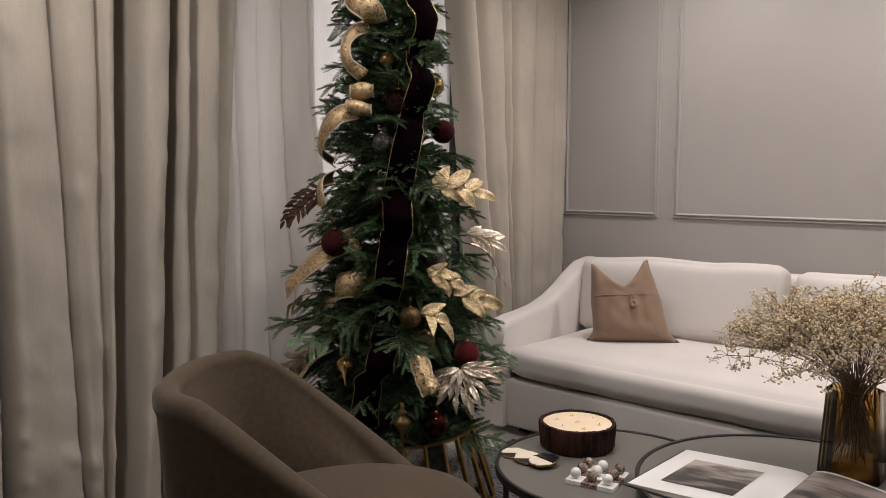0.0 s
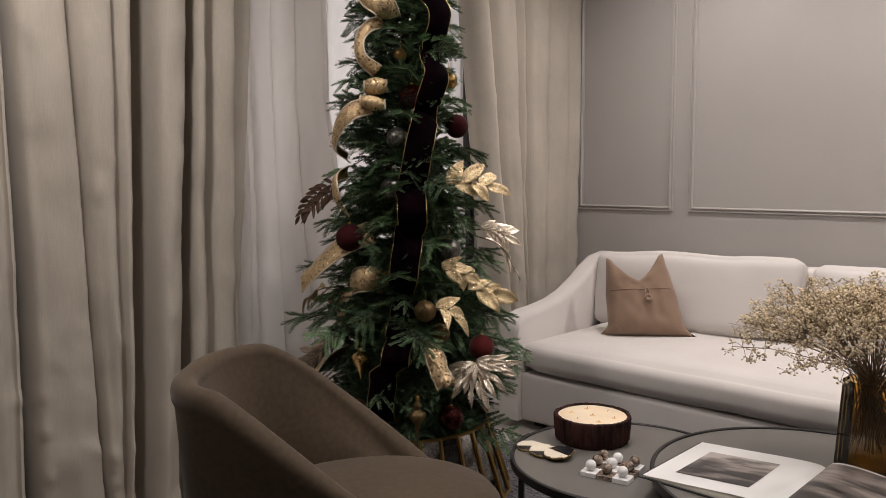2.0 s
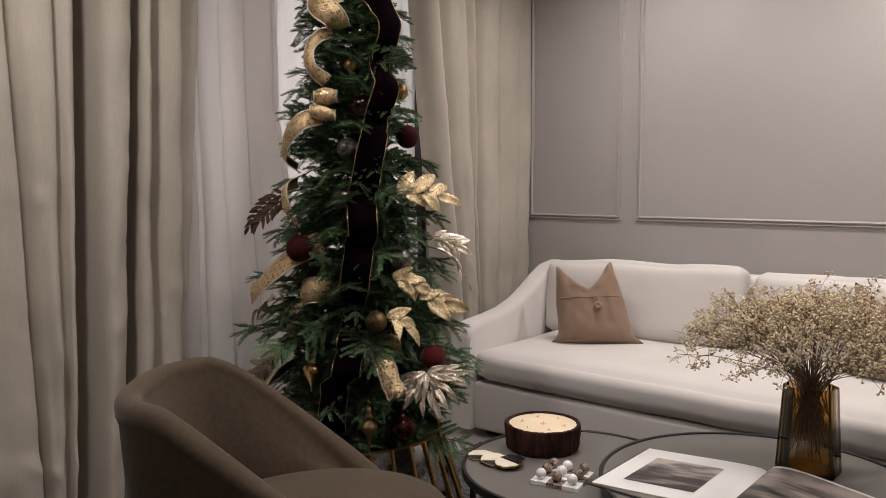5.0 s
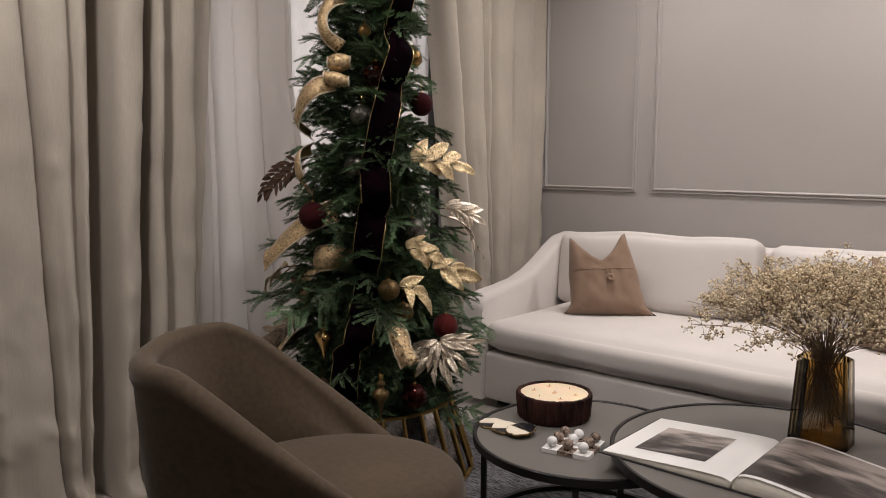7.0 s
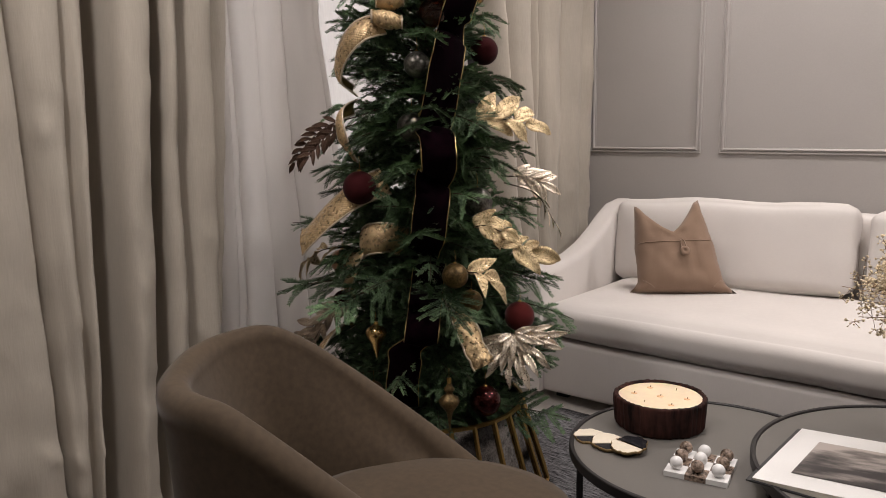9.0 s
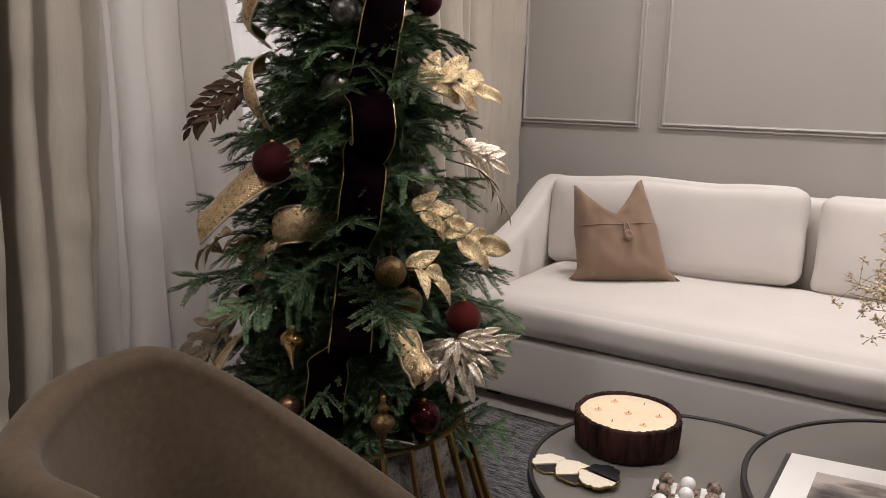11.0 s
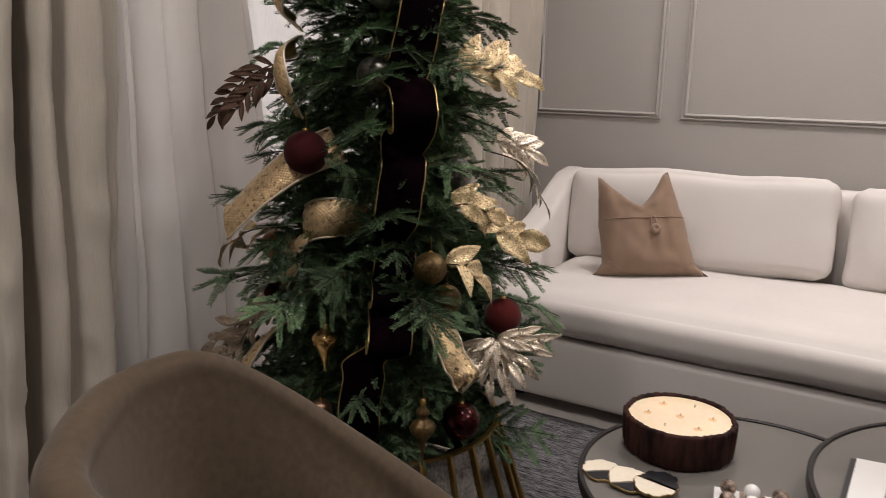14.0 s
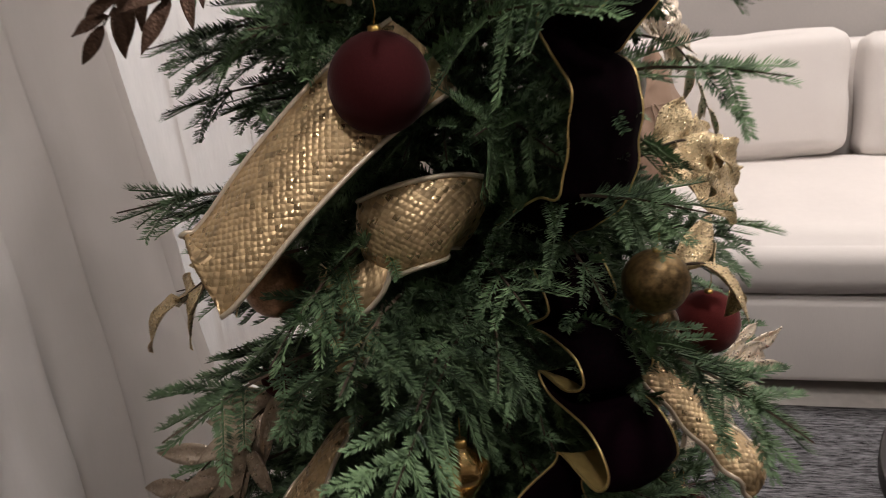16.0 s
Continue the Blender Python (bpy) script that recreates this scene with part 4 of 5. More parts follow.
for k in range(NS):
    q = [rim_pt(k, 0.002), rim_pt(k + 1, 0.002), rim_pt(k + 1, HT - 0.004), rim_pt(k, HT - 0.004)]
    n = (q[1] - q[0]).cross(q[3] - q[0]).normalized()
    bm = bmesh.new()
    a = [bm.verts.new(p) for p in q]
    b = [bm.verts.new(p - n * 0.004) for p in q]
    bm.faces.new(a)
    bm.faces.new(b[::-1])
    for i in range(4):
        bm.faces.new((a[i], b[i], b[(i + 1) % 4], a[(i + 1) % 4]))
    part("mirror_panel", bm, RUGMIRROR, stand, smooth=False)
    part("bar", tube(bmesh.new(), [rim_pt(k, 0, 0.004), rim_pt(k, HT, 0.004)], 0.0075, 4), GOLDM, stand, smooth=False)
for z in (0.0, HT):
    bm = bmesh.new()
    for k in range(NS):
        tube(bm, [rim_pt(k, z, 0.004), rim_pt(k + 1, z, 0.004)], 0.0075, 4)
    part("ring", bm, GOLDM, stand, smooth=False)

tree = thing("christmas_tree", (AX, AY, 0.014), "slim artificial green fir tree dressed for christmas", "christmas tree")
part("trunk", tube(bmesh.new(), [(AX, AY, 0.013), (AX, AY, 1.0), (AX, AY, 2.6)], 0.032, 10, 0.008), TWIG, tree)


def needle_twig(V, F, base, d, up, L, rng, step=0.0026, nl=0.0185):
    """A twig set on both sides with short blades, a few standing on top."""
    d = d.normalized()
    side = d.cross(up).normalized()
    up = side.cross(d).normalized()
    n = max(5, int(L / step))
    for i in range(n):
        s = (i + rng.random()) / n
        p = base + d * (L * s) - up * (0.10 * L * s * s)
        for q in range(3):
            a = (-1, 1, rng.choice((-1, 1)))[q] * (rng.gauss(1.25, 0.22) if q < 2 else abs(rng.gauss(0.5, 0.4)))
            out = side * math.sin(a) + up * math.cos(a)
            dirn = (out + d * (0.75 + 0.9 * s ** 3 + rng.uniform(-0.12, 0.2))).normalized()
            ln = nl * rng.uniform(0.8, 1.1) * (1 - 0.3 * s)
            w = dirn.cross(up).normalized() * 0.0013
            k = len(V)
            m = p + dirn * (ln * 0.5)
            V += [p, m + w, m - w - up * 0.0004, p + dirn * ln]
            F += [(k, k + 1, k + 3), (k, k + 3, k + 2)]
    k = len(V)
    for t, r in ((0, 0.0016), (0.5, 0.0013), (1, 0.0008)):
        c = base + d * (L * t) - up * (0.10 * L * t * t)
        V += [c + side * r, c - side * r * 0.5 + up * r, c - side * r * 0.5 - up * r]
    for j in (0, 3):
        for q in range(3):
            F.append((k + j + q, k + j + (q + 1) % 3, k + j + 3 + (q + 1) % 3, k + j + 3 + q))


def branch_mesh(L, seed):
    rng = random.Random(seed)
    V, F = [], []

    def spine(s):
        return Vector((L * s, 0.03 * L * math.sin(3 * s + seed), 0.10 * L * math.sin(2.4 * s) - 0.10 * L * s * s))

    n = max(3, int(L / 0.046))
    for i in range(n):
        s = 0.22 + 0.72 * i / n + rng.uniform(-0.02, 0.02)
        p = spine(s)
        d0 = (spine(s + 0.05) - p).normalized()
        for sg in (-1, 1):
            if rng.random() < 0.12:
                continue
            ang = rng.uniform(0.6, 1.1) * sg
            d = Vector((d0.x * math.cos(ang) - 0, math.sin(ang), d0.z + rng.uniform(-0.42, 0.18)))
            TL = min(0.125, 0.055 + 0.33 * L * (1 - s)) * rng.uniform(0.8, 1.15)
            needle_twig(V, F, p, d, Vector((0, 0, 1)), TL, rng)
            if TL > 0.08 and rng.random() < 0.45:
                q = p + d.normalized() * TL * 0.45
                d2 = Vector((d.x * math.cos(-sg * 0.6) - d.y * math.sin(-sg * 0.6), d.x * math.sin(-sg * 0.6) + d.y * math.cos(-sg * 0.6), d.z + rng.uniform(-0.2, 0.2)))
                needle_twig(V, F, q, d2, Vector((0, 0, 1)), TL * 0.55, rng)
    p = spine(0.8)
    needle_twig(V, F, p, spine(1.0) - p, Vector((0, 0, 1)), (spine(1.0) - p).length, rng)
    p = spine(0.45)
    needle_twig(V, F, p, spine(0.8) - p, Vector((0, 0, 1)), (spine(0.8) - p).length, rng, 0.0045)
    k0 = len(F)
    k = len(V)
    for i in range(7):
        c, r = spine(i / 6), 0.0042 * (1 - 0.75 * i / 6)
        V += [c + Vector((0, r, 0)), c + Vector((0, -r * 0.5, r * 0.87)), c + Vector((0, -r * 0.5, -r * 0.87))]
    for i in range(6):
        for q in range(3):
            a = k + i * 3
            F.append((a + q, a + (q + 1) % 3, a + 3 + (q + 1) % 3, a + 3 + q))
    me = bpy.data.meshes.new("branch")
    me.from_pydata([v[:] for v in V], [], F)
    me.materials.append(NEEDLE)
    me.materials.append(TWIG)
    idx = np.zeros(len(F), dtype=np.int32)
    idx[k0:] = 1
    me.polygons.foreach_set("material_index", idx)
    return me


KEEP = []


# ---- ribbons ----
def ribbon(name, label, pts, width, front, back, parent=None, ripple=0.0, k=7, vcut=False, cat="ribbon", across=None):
    """A wired ribbon through a list of places, facing out from the tree."""
    P = spline(pts, k)
    bm = bmesh.new()
    n = len(P)
    nw = 6
    A, B, E0, E1 = [], [], [], []
    for i, p in enumerate(P):
        t = (P[min(i + 1, n - 1)] - P[max(i - 1, 0)]).normalized()
        o = (p - AXIS)
        o.z = 0
        o = (o.normalized() + Vector((0, 0, 0.15))).normalized()
        w = Vector(across) if across else t.cross(o)
        if w.length < 0.2:
            w = Vector((-o.y, o.x, 0))
        w.normalize()
        if i:
            w = (w + wl * 2).normalized()
        wl = w
        nn = w.cross(t).normalized()
        ra, rb = [], []
        for j in range(nw + 1):
            s = j / nw - 0.5
            rip = ripple * math.sin(i * 0.9 + (2.0 if s > 0 else 0)) * abs(s) * 2
            cut = t * (-0.03 * (1 - abs(s) * 2)) if vcut and i == n - 1 else Vector((0, 0, 0))
            q = p + w * width * s + nn * (0.012 * (1 - 4 * s * s) + rip) + cut
            ra.append(bm.verts.new(q))
            rb.append(bm.verts.new(q - nn * 0.0012))
        A.append(ra)
        B.append(rb)
        E0.append(ra[0].co.copy())
        E1.append(ra[-1].co.copy())
    for i in range(n - 1):
        for j in range(nw):
            bm.faces.new((A[i][j], A[i][j + 1], A[i + 1][j + 1], A[i + 1][j]))
            bm.faces.new((B[i][j], B[i + 1][j], B[i + 1][j + 1], B[i][j + 1])).material_index = 1
        for j in (0, nw):
            bm.faces.new((A[i][j], A[i + 1][j], B[i + 1][j], B[i][j]))
    for i in (0, n - 1):
        for j in range(nw):
            bm.faces.new((A[i][j], A[i][j + 1], B[i][j + 1], B[i][j]))
    KEEP.extend((p, width * 0.5 + 0.012, (0.30 if p.z < 0.8 else 0.12) if front is VBLACK else 0.0) for p in P[::3])
    uv = bm.loops.layers.uv.new("UVMap")
    run = [0.0]
    for p, q in zip(P, P[1:]):
        run.append(run[-1] + (q - p).length)
    where = {}
    for i in range(n):
        for j in range(nw + 1):
            where[A[i][j]] = where[B[i][j]] = (width * j / nw, run[i])
    for fc in bm.faces:
        for lp in fc.loops:
            lp[uv].uv = where[lp.vert]
    root = thing(name, P[0], label, cat, "tree ribbons")
    part("band", bm, [front, back], root)
    for e in (E0, E1):
        part("wire_edge", tube(bmesh.new(), e, 0.0016 if front is VBLACK else 0.0032, 5), GWIRE if front is VBLACK else CSATIN, root, "thin gold wired edge" if front is VBLACK else "pale satin bound edge")
    return root


ribbon("velvet_ribbon", "black velvet ribbon with gold wire edges running down the tree",
       [(-1.76, 2.12, 2.052), (-1.735, 2.17, 1.985), (-1.715, 2.195, 1.932), (-1.680, 2.205, 1.855), (-1.725, 2.215, 1.765), (-1.755, 2.225, 1.728), (-1.725, 2.195, 1.702), (-1.672, 2.175, 1.640), (-1.700, 2.165, 1.550), (-1.745, 2.185, 1.502), (-1.715, 2.155, 1.470),
        (-1.712, 2.120, 1.370), (-1.735, 2.110, 1.250), (-1.765, 2.115, 1.222), (-1.700, 2.065, 1.195), (-1.672, 2.040, 1.140), (-1.695, 2.065, 1.090), (-1.750, 2.100, 1.062), (-1.715, 2.060, 1.020), (-1.715, 2.045, 0.955), (-1.726, 2.047, 0.895), (-1.765, 2.075, 0.862), (-1.800, 2.105, 0.830)],
       0.105, VBLACK, GBACK, ripple=0.002, k=8)
# the end of the velvet ribbon, ruffled: (out, z) along its near edge
RUFF = [(-0.02, 0.800), (0.0, 0.758), (-0.05, 0.727), (-0.01, 0.730), (0.04, 0.722), (0.048, 0.697), (0.01, 0.678), (-0.04, 0.680), (-0.025, 0.660), (0.045, 0.650), (0.07, 0.617), (0.04, 0.588), (-0.02, 0.598), (-0.04, 0.578)]
tail = [(-1.768 + (0.69 - z) * 0.16 + 0.63 * o + 0.039, 2.0 - (0.69 - z) * 0.40 - 0.77 * o + 0.032, z) for o, z in RUFF]
ribbon("velvet_ribbon", "black velvet ribbon end falling in small ruffles",
       tail + [(-1.780, 1.992, 0.540), (-1.776, 1.986, 0.500), (-1.785, 1.980, 0.430), (-1.790, 1.985, 0.360)],
       0.10, VBLACK, GBACK, k=7, across=(-0.77, -0.63, 0.05))
ribbon("mesh_ribbon", "glittering gold mesh ribbon curling near the tree top", [(-1.84, 2.10, 1.985), (-1.880, 2.03, 1.950), (-1.835, 2.000, 1.915), (-1.795, 2.025, 1.880), (-1.815, 2.075, 1.850)], 0.085, GMESH, GBACK)
ribbon("mesh_ribbon", "glittering gold mesh ribbon curling out of the branches", [(-1.850, 2.070, 1.835), (-1.874, 2.028, 1.817), (-1.900, 2.005, 1.772), (-1.892, 2.005, 1.704), (-1.862, 2.055, 1.655)], 0.052, GMESH, GBACK)
ACR = (0.72, 0.69, 0.05)


def curl(cx, cy, cz, r, turns, start):
    """A roll of ribbon seen along its axis."""
    out = Vector((0.69, -0.72, 0))
    return [Vector((cx, cy, cz)) + out * (r * (1 - 0.12 * a) * math.cos(a + start)) + Vector((0, 0, r * (1 - 0.12 * a) * math.sin(a + start))) for a in np.linspace(0, 2 * math.pi * turns, 9)]


ribbon("mesh_ribbon", "gold mesh ribbon rolled into an open curl", curl(-1.835, 2.02, 1.602, 0.036, 0.95, 2.6), 0.08, GMESH, GBACK, across=ACR)
ribbon("mesh_ribbon", "gold mesh ribbon rolled into a smaller curl", curl(-1.83, 2.0, 1.539, 0.028, 0.95, 2.4), 0.09, GMESH, GBACK, across=(0.72, 0.66, -0.2))
ribbon("mesh_ribbon", "gold mesh ribbon sweeping out towards the window", [(-1.87, 2.02, 1.529), (-1.91, 1.965, 1.505), (-1.97, 1.955, 1.452), (-2.02, 1.98, 1.384), (-2.01, 2.04, 1.336)], 0.075, GMESH, GBACK)
ribbon("mesh_ribbon", "broad gold mesh ribbon tail spreading towards the window", [(-1.91, 2.06, 1.055), (-1.97, 1.99, 1.016), (-2.04, 1.935, 0.949), (-2.10, 1.90, 0.881), (-2.128, 1.892, 0.860)], 0.105, GMESH, GBACK, vcut=True)
ribbon("mesh_ribbon", "puffed gold mesh ribbon loop tucked among the needles", [(-1.870, 2.100, 0.860), (-1.882, 2.030, 0.878), (-1.930, 2.003, 0.874), (-1.980, 2.020, 0.852), (-1.998, 2.075, 0.835)], 0.095, GMESH, GBACK, k=9)
ribbon("mesh_ribbon", "gold mesh ribbon loop under the puffed one", [(-1.972, 2.085, 0.822), (-1.988, 2.012, 0.815), (-2.024, 2.000, 0.790), (-2.034, 2.045, 0.752)], 0.078, GMESH, GBACK, k=9)
ribbon("mesh_ribbon", "small gold mesh ribbon loop among the branches", [(-1.985, 2.060, 0.752), (-2.000, 1.992, 0.742), (-2.024, 1.985, 0.712), (-2.024, 2.035, 0.680)], 0.062, GMESH, GBACK, k=9)
ribbon("mesh_ribbon", "gold mesh ribbon tail with notched end hanging down", [(-1.710, 2.150, 0.650), (-1.672, 2.118, 0.655), (-1.622, 2.100, 0.612), (-1.575, 2.075, 0.565), (-1.540, 2.062, 0.540), (-1.528, 2.064, 0.518)], 0.074, GMESH, GBACK, ripple=0.003, vcut=True)
ribbon("mesh_ribbon", "gold mesh ribbon tail low on the tree", [(-2.05, 2.05, 0.581), (-2.08, 1.96, 0.542), (-2.105, 1.90, 0.465), (-2.125, 1.875, 0.387)], 0.085, GMESH, GBACK)
ribbon("mesh_ribbon", "narrow gold mesh ribbon hanging in a curl", [(-2.02, 2.05, 1.287), (-2.01, 1.97, 1.258), (-1.985, 1.955, 1.186), (-1.99, 2.01, 1.128)], 0.055, GMESH, GBACK)


# ---- leaf sprays ----
def leaf_mesh(L, W, bend, wav, seed):
    bm = bmesh.new()
    nu, nv = 10, 4
    lay = []
    for off in (0.0, -0.0009):
        g = []
        for i in range(nu + 1):
            s = i / nu
            w = W * (math.sin(math.pi * min(1, s * 0.94 + 0.06)) ** 0.8) * (1 - 0.25 * s) if 0 < i < nu else W * 0.04
            row = []
            for j in range(nv + 1):
                t = 2 * j / nv - 1
                z = -bend * L * s * s + 0.22 * w * abs(t) + wav * math.sin(9 * s + seed + 2 * t) * abs(t) + off
                row.append(bm.verts.new((L * s, w * t * 0.5, z)))
            g.append(row)
        lay.append(g)
    for q, g in enumerate(lay):
        for r, s in zip(g, g[1:]):
            for j in range(nv):
                bm.faces.new((r[j], r[j + 1], s[j + 1], s[j]))
    a, b = lay
    for i in range(nu):
        for j in (0, nv):
            bm.faces.new((a[i][j], a[i + 1][j], b[i + 1][j], b[i][j]))
    for i in (0, nu):
        for j in range(nv):
            bm.faces.new((a[i][j], a[i][j + 1], b[i][j + 1], b[i][j]))
    return bm


def spray(label, pts, n, L, W, material, name="leaf_spray", bend=0.2, spread=0.75, wav=0.001, seed=0, face=None):
    rng = random.Random(seed)
    P = spline(pts, 8)
    KEEP.extend((p, 0.055 if material is CHAMP else 0.038, 0.0) for p in P[4::4])
    root = thing(name, P[0], label, "leaf spray", "leaf sprays on the tree")
    part("stem", tube(bmesh.new(), P, 0.0024, 5, 0.001), TWIG, root)
    ms = [mesh_of("leaf", leaf_mesh(L, W, bend * rng.uniform(0.5, 1.5), wav, seed + i), material) for i in range(3)]
    for i in range(n):
        s = 0.22 + 0.78 * i / (n - 1)
        k = min(len(P) - 2, int(s * (len(P) - 1)))
        p = P[k].lerp(P[k + 1], s * (len(P) - 1) - k) if i < n - 1 else P[-1]
        d = (P[k + 1] - P[k]).normalized()
        up = Vector(face) if face else Vector((p.x - AX, p.y - AY, 0)).normalized() + Vector((0, 0, 0.7))
        sd = d.cross(up).normalized() * (1 if i % 2 else -1)
        x = (d * rng.uniform(0.7, 1.1) + sd * spread * rng.uniform(0.7, 1.2) + up * rng.uniform(-0.25, 0.25)).normalized() if i < n - 1 else d
        z = (up - x * up.dot(x)).normalized()
        z = (z + sd * rng.uniform(-0.4, 0.4)).normalized()
        z = (z - x * z.dot(x)).normalized()
        y = z.cross(x)
        lf = new("leaf", rng.choice(ms))
        under(lf, root)
        m = Matrix((x, y, z)).transposed().to_4x4()
        lf.matrix_basis = Matrix.Translation(p) @ m @ Matrix.Scale(rng.uniform(0.8, 1.15), 4)
    return root


spray("dark bronze metallic leaf spray reaching towards the window", [(-2.02, 2.06, 1.258), (-2.09, 2.00, 1.232), (-2.16, 1.965, 1.178), (-2.218, 1.955, 1.112)], 19, 0.06, 0.019, BRONZE, seed=3, face=(0.55, -0.75, 0.35))
spray("dark bronze metallic leaf spray below the first", [(-2.03, 2.08, 1.239), (-2.09, 1.99, 1.200), (-2.13, 1.94, 1.133)], 13, 0.056, 0.018, BRONZE, seed=8, face=(0.55, -0.75, 0.35))
spray("large glittering gold leaves at the side of the tree", [(-1.70, 2.20, 1.220), (-1.64, 2.27, 1.244), (-1.585, 2.36, 1.225)], 6, 0.11, 0.058, GLEAF, bend=0.2, wav=0.006, seed=5, face=(0.6, -0.7, 0.4))
spray("silvery champagne leaf spray at the side of the tree", [(-1.70, 2.40, 1.055), (-1.65, 2.46, 1.050), (-1.61, 2.50, 1.026)], 9, 0.085, 0.036, CHAMP, seed=6, face=(0.55, -0.75, 0.35))
spray("thin champagne leaf spray drooping at the side", [(-1.68, 2.38, 1.036), (-1.60, 2.45, 0.997), (-1.55, 2.49, 0.900)], 8, 0.06, 0.018, CHAMP, seed=16, spread=0.4)


def poinsettia(c, label):
    """Rings of pointed leaves fanned down and outwards from one heart."""
    rng = random.Random(33)
    c = Vector(c)
    out = Vector((0.62, -0.70, 0.36)).normalized()
    e1 = Vector((0.74, 0.67, 0.0)).normalized()
    e2 = out.cross(e1).normalized()
    e2 = e2 if e2.z > 0 else -e2
    root = thing("poinsettia", c, label, "leaf spray", "leaf sprays on the tree")
    part("heart", tube(bmesh.new(), [c - out * 0.06, c - out * 0.01], 0.004, 6), TWIG, root)
    ms = [mesh_of("leaf", leaf_mesh(0.078, 0.027, q, 0.002, 60 + i), CHAMP) for i, q in enumerate((0.12, 0.25, 0.38))]
    for ring, n in enumerate((6, 8, 8, 8)):
        for i in range(n):
            a = radians(12 - 178 * (i + 0.5 * (ring % 2) + rng.uniform(-0.2, 0.2)) / (n - 0.5))
            r = (0.004 + 0.028 * ring) * (1.15 - 0.45 * max(0, -math.cos(a)))
            d = e1 * math.cos(a) + e2 * math.sin(a)
            p = c + d * r - out * (0.004 + 0.010 * ring)
            x = (d + out * rng.uniform(-0.15, 0.5)).normalized()
            z = (out - x * out.dot(x) + d.cross(out) * rng.uniform(-0.4, 0.4)).normalized()
            z = (z - x * z.dot(x)).normalized()
            lf = new("leaf", rng.choice(ms))
            under(lf, root)
            lf.matrix_basis = Matrix.Translation(p) @ Matrix((x, z.cross(x), z)).transposed().to_4x4() @ Matrix.Scale(rng.uniform(0.85, 1.12), 4)
            KEEP.append((p + d * 0.05, 0.075, -1.0))
    return root


poinsettia((-1.556, 2.250, 0.574), "champagne metallic poinsettia leaves fanned out below a red bauble")
spray("gold leaf pair beside the ribbon loop", [(-1.66, 2.28, 0.832), (-1.60, 2.32, 0.832), (-1.565, 2.36, 0.818)], 4, 0.105, 0.062, GLEAF, bend=0.25, wav=0.006, seed=9, face=(0.6, -0.7, 0.4))
spray("gold leaves under the mesh ribbon", [(-2.07, 2.05, 0.832), (-2.17, 2.02, 0.815), (-2.23, 2.01, 0.780)], 5, 0.095, 0.045, GLEAF, bend=0.4, wav=0.004, seed=10)
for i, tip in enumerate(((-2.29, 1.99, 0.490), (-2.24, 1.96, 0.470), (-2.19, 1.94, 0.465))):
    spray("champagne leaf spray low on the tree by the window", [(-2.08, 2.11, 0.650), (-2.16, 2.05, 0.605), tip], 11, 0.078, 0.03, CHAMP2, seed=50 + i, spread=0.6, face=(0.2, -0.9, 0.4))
spray("gold leaves tucked under a branch", [(-1.66, 2.12, 0.774), (-1.60, 2.12, 0.784), (-1.57, 2.15, 0.755)], 4, 0.09, 0.05, GLEAF, bend=0.4, seed=12)


spray("crumpled gold leaves beside the ribbon", [(-1.68, 2.18, 0.900), (-1.62, 2.19, 0.920), (-1.58, 2.22, 0.900)], 5, 0.085, 0.055, GLEAF, bend=0.35, wav=0.008, seed=14, face=(0.6, -0.6, 0.5))


# ---- baubles ----
def bauble(p, r, material, label, ribs=0):
    x, y, z = p
    KEEP.append((Vector(p), r + 0.05, 0.0))
    root = thing("bauble", p, label, "bauble", "baubles on the tree")
    prof = [(0, -r)] + [(r * math.cos(q), r * math.sin(q)) for q in np.linspace(-1.45, 1.45, 22)] + [(0, r)]
    part("ball", lathe(bmesh.new(), prof, p, 40, (lambda a, zz: 1 + 0.045 * abs(math.sin(ribs * a))) if ribs else None), material, root)
    cap = part("cap", lathe(bmesh.new(), [(r * 0.13, r * 0.97), (r * 0.13, r * 1.08), (0, r * 1.10)], p, 16), GOLDM, root, "small gold cap")
    part("hook", tube(bmesh.new(), [(x, y, z + r * 1.08), (x + 0.003, y, z + r * 1.35), (x, y, z + r * 1.5 + 0.02)], 0.0008, 4), GOLDM, cap)
    return root


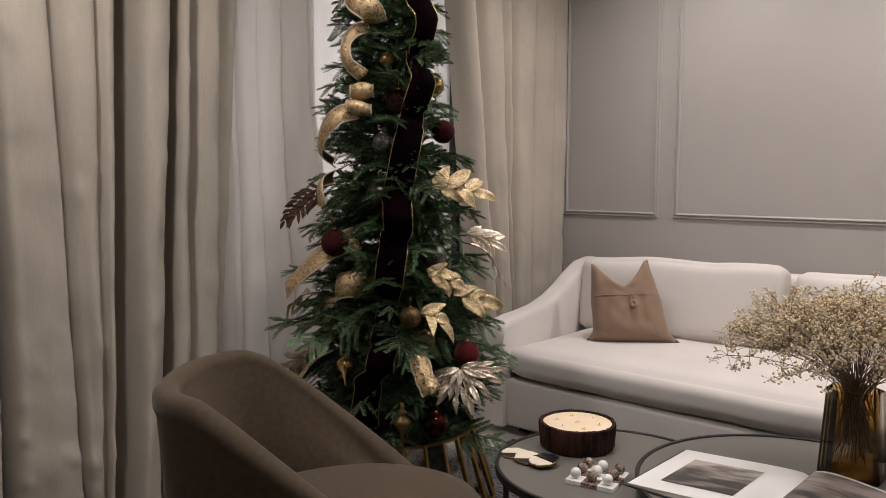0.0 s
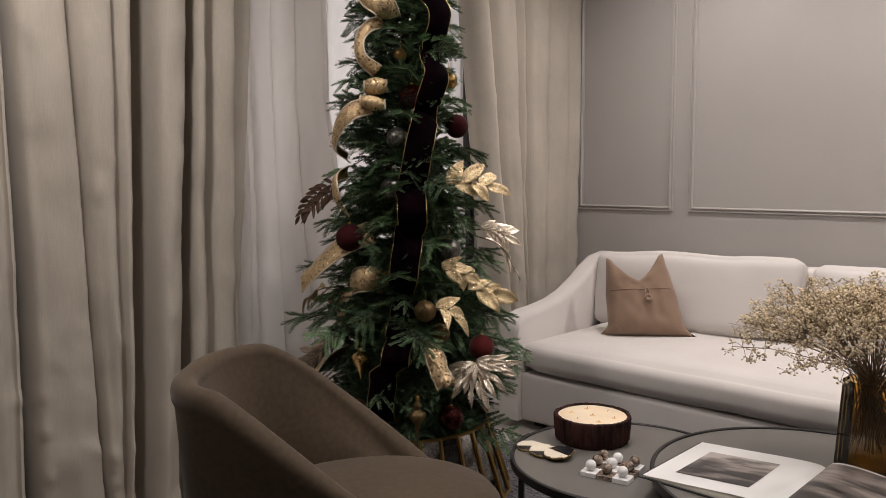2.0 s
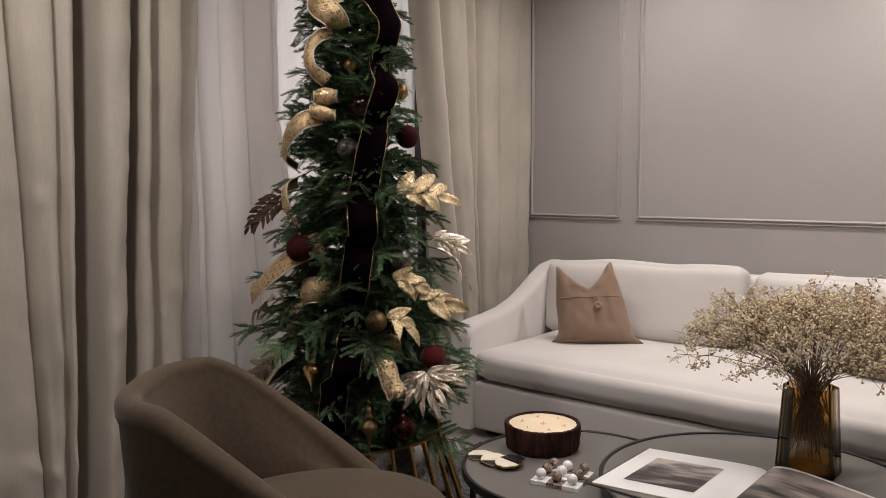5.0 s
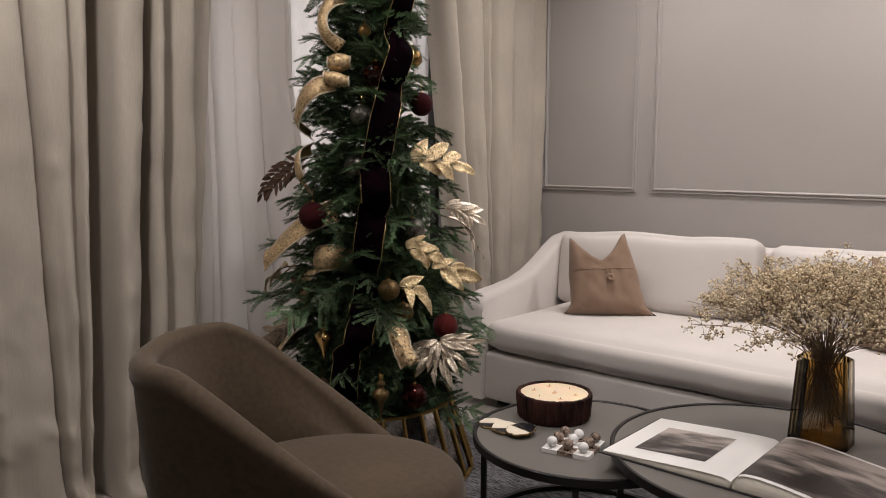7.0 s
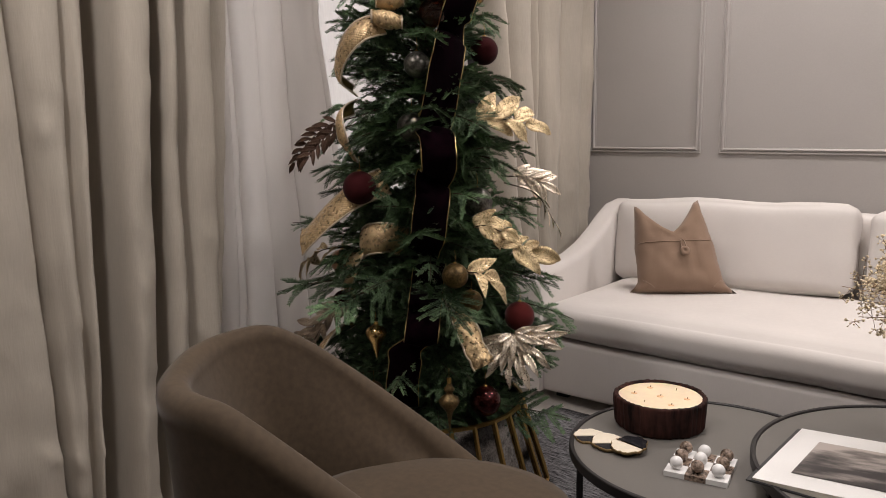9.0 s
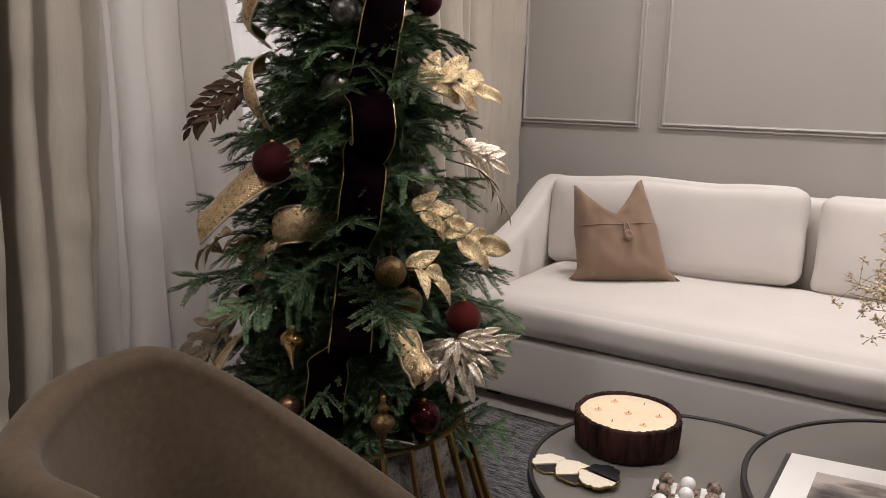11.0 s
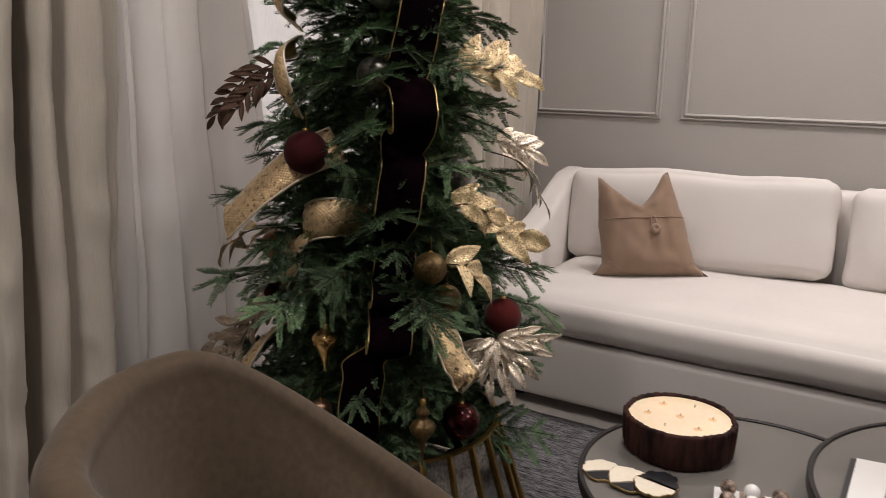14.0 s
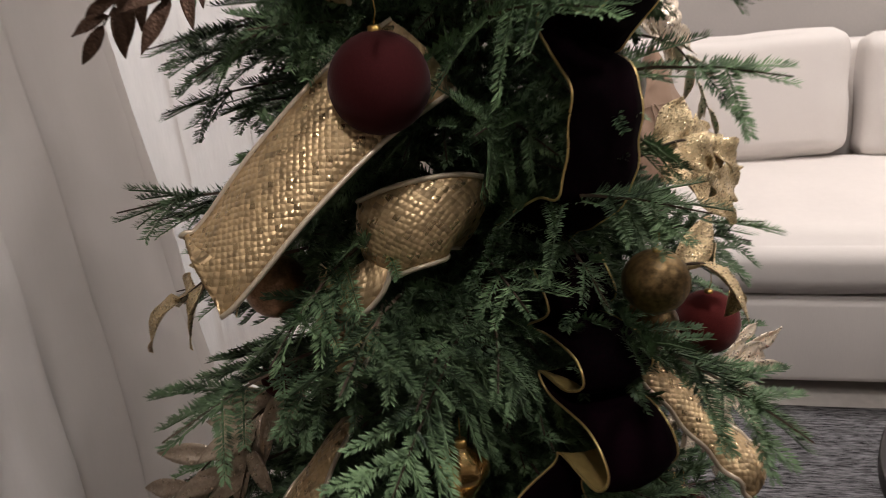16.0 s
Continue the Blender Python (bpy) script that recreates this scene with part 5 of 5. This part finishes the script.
BAUBLES = [
    ((-1.786, 2.101, 1.712), 0.024, GBALL, "small satin gold bauble", 0),
    ((-1.757, 2.38, 1.462), 0.046, REDV, "flocked dark red bauble", 0),
    ((-1.938, 1.973, 1.038), 0.052, REDV, "large flocked dark red bauble", 0),
    ((-1.563, 2.300, 0.618), 0.048, REDL, "flocked red bauble above the poinsettia leaves", 0),
    ((-1.757, 2.129, 1.561), 0.045, REDG, "clear red glass bauble on a branch", 0),
    ((-1.80, 2.095, 1.408), 0.040, CLEARG, "mottled silver mercury glass bauble", 0),
    ((-1.81, 2.077, 1.221), 0.045, CLEARG, "mottled silver mercury glass bauble beside the ribbon", 0),
    ((-1.71, 2.273, 0.978), 0.049, CLEARG, "ribbed grey silver glass bauble", 9),
    ((-1.655, 2.087, 0.774), 0.039, ANTG, "ribbed antique gold bauble", 11),
    ((-2.127, 2.065, 0.774), 0.041, CBALL, "glittered bronze bauble by the ribbon tail", 0),
    ((-2.03, 2.02, 0.745), 0.030, CBALL, "small bronze bauble among the needles", 0),
    ((-1.605, 2.17, 0.363), 0.049, DREDG, "shiny dark red bauble low on the tree", 0),
    ((-1.775, 2.351, 1.636), 0.036, GBALL, "gold bauble behind the ribbon", 0),
    ((-1.655, 2.165, 0.678), 0.038, ANTG, "antique gold bauble under a branch", 0),
    ((-2.14, 2.07, 0.639), 0.030, REDV, "small flocked red bauble", 0),
    ((-1.90, 1.97, 0.392), 0.030, CBALL, "bronze bauble low on the tree", 0),
]
for p, r, m, lab, ribs in BAUBLES:
    bauble(p, r, m, lab, ribs)


def finial(p, h, r, material, label, prof):
    KEEP.append((Vector(p) + Vector((0, 0, h * 0.6)), r + 0.085, -1.0))
    root = thing("finial_ornament", p, label, "ornament", "finials on the tree")
    part("drop", lathe(bmesh.new(), [(a * r, b * h) for a, b in prof], p, 32, lambda a, z: 1 + 0.03 * math.cos(8 * a)), material, root)
    cap = part("cap", lathe(bmesh.new(), [(r * 0.22, h * 0.98), (r * 0.22, h * 1.07), (0, h * 1.08)], p, 16), GOLDM, root)
    part("hook", tube(bmesh.new(), [(p[0], p[1], p[2] + h * 1.07), (p[0], p[1], p[2] + h * 1.07 + 0.03)], 0.0008, 4), GOLDM, cap)


DROP = [(0, 0), (0.06, 0.03), (0.16, 0.14), (0.34, 0.32), (0.62, 0.5), (0.92, 0.66), (1.0, 0.75), (0.93, 0.84), (0.66, 0.92), (0.4, 0.96), (0.22, 1.0)]
finial((-1.882, 1.97, 0.497), 0.115, 0.033, GOLDB, "shiny gold teardrop ornament", DROP)
SPIRE = [(0, 0), (0.06, 0.05), (0.14, 0.25), (0.3, 0.42), (0.85, 0.56), (1.0, 0.63), (0.85, 0.70), (0.4, 0.76), (0.3, 0.8), (0.5, 0.84), (0.5, 0.88), (0.25, 0.93), (0.2, 1.0)]
finial((-1.613, 2.0, 0.306), 0.165, 0.031, ANTG, "antique gold spire ornament with gold netting", SPIRE)

# ---- crown, grown round the ornaments ----
LENS = [0.10, 0.15, 0.20, 0.25, 0.30, 0.35, 0.40, 0.46]
BRANCHES = {L: [branch_mesh(L, int(L * 100) * 7 + s) for s in range(3)] for L in LENS}


def clear(R, z, turn, rise):
    """Shorten a branch so that it ends behind the ornaments in its way."""
    luck = random.random()
    for s in (0.45, 0.6, 0.75, 0.9, 1.0):
        q = z - 0.03 + R * s * math.sin(rise)
        for o, gap, cover in KEEP:
            if luck < 0.10 + cover:
                continue
            ro = math.hypot(o.x - AX, o.y - AY)
            da = (math.atan2(o.y - AY, o.x - AX) - turn + math.pi) % (2 * math.pi) - math.pi
            if abs(da) * ro < gap and abs(q - o.z) < gap * 0.8 and R * s > ro - 0.03:
                R = max(0.09, ro - 0.02)
    return R


random.seed(21)
turn = 0.0
NB = 470
for i in range(NB):
    f = i / (NB - 1)
    z = 0.30 + 2.24 * f ** 1.12
    turn += 2.39996 + random.uniform(-0.25, 0.25)
    R = crown_r(z) * random.choice((1.0, 1.05, 0.92, 0.8, 0.97, 0.62))
    rise = radians(random.uniform(-16 if z > 0.5 else -4, 16) + 16 * f)
    R = clear(R, z, turn, rise)
    L = min(LENS, key=lambda q: abs(q - R))
    me = random.choice(BRANCHES[L])
    b = new("branch", me)
    under(b, tree)
    b.matrix_basis = Matrix.Translation((AX, AY, z - 0.03)) @ Matrix.Rotation(turn, 4, "Z") @ Matrix.Rotation(-rise, 4, "Y") @ Matrix.Rotation(random.uniform(-0.6, 0.6), 4, "X") @ Matrix.Scale(R / L, 4)

# short inner growth that closes the middle of the crown
for i in range(230):
    f = (i + 0.5) / 230
    z = 0.34 + 1.95 * f ** 1.1
    turn += 2.39996
    tip = radians(random.uniform(-25, 25))
    R = clear(crown_r(z) * random.uniform(0.5, 0.78), z + 0.03, turn, tip)
    L = min(LENS, key=lambda q: abs(q - R))
    b = new("branch", random.choice(BRANCHES[L]))
    under(b, tree)
    b.matrix_basis = Matrix.Translation((AX, AY, z)) @ Matrix.Rotation(turn, 4, "Z") @ Matrix.Rotation(-tip, 4, "Y") @ Matrix.Rotation(random.uniform(-1.5, 1.5), 4, "X") @ Matrix.Scale(R / L, 4)
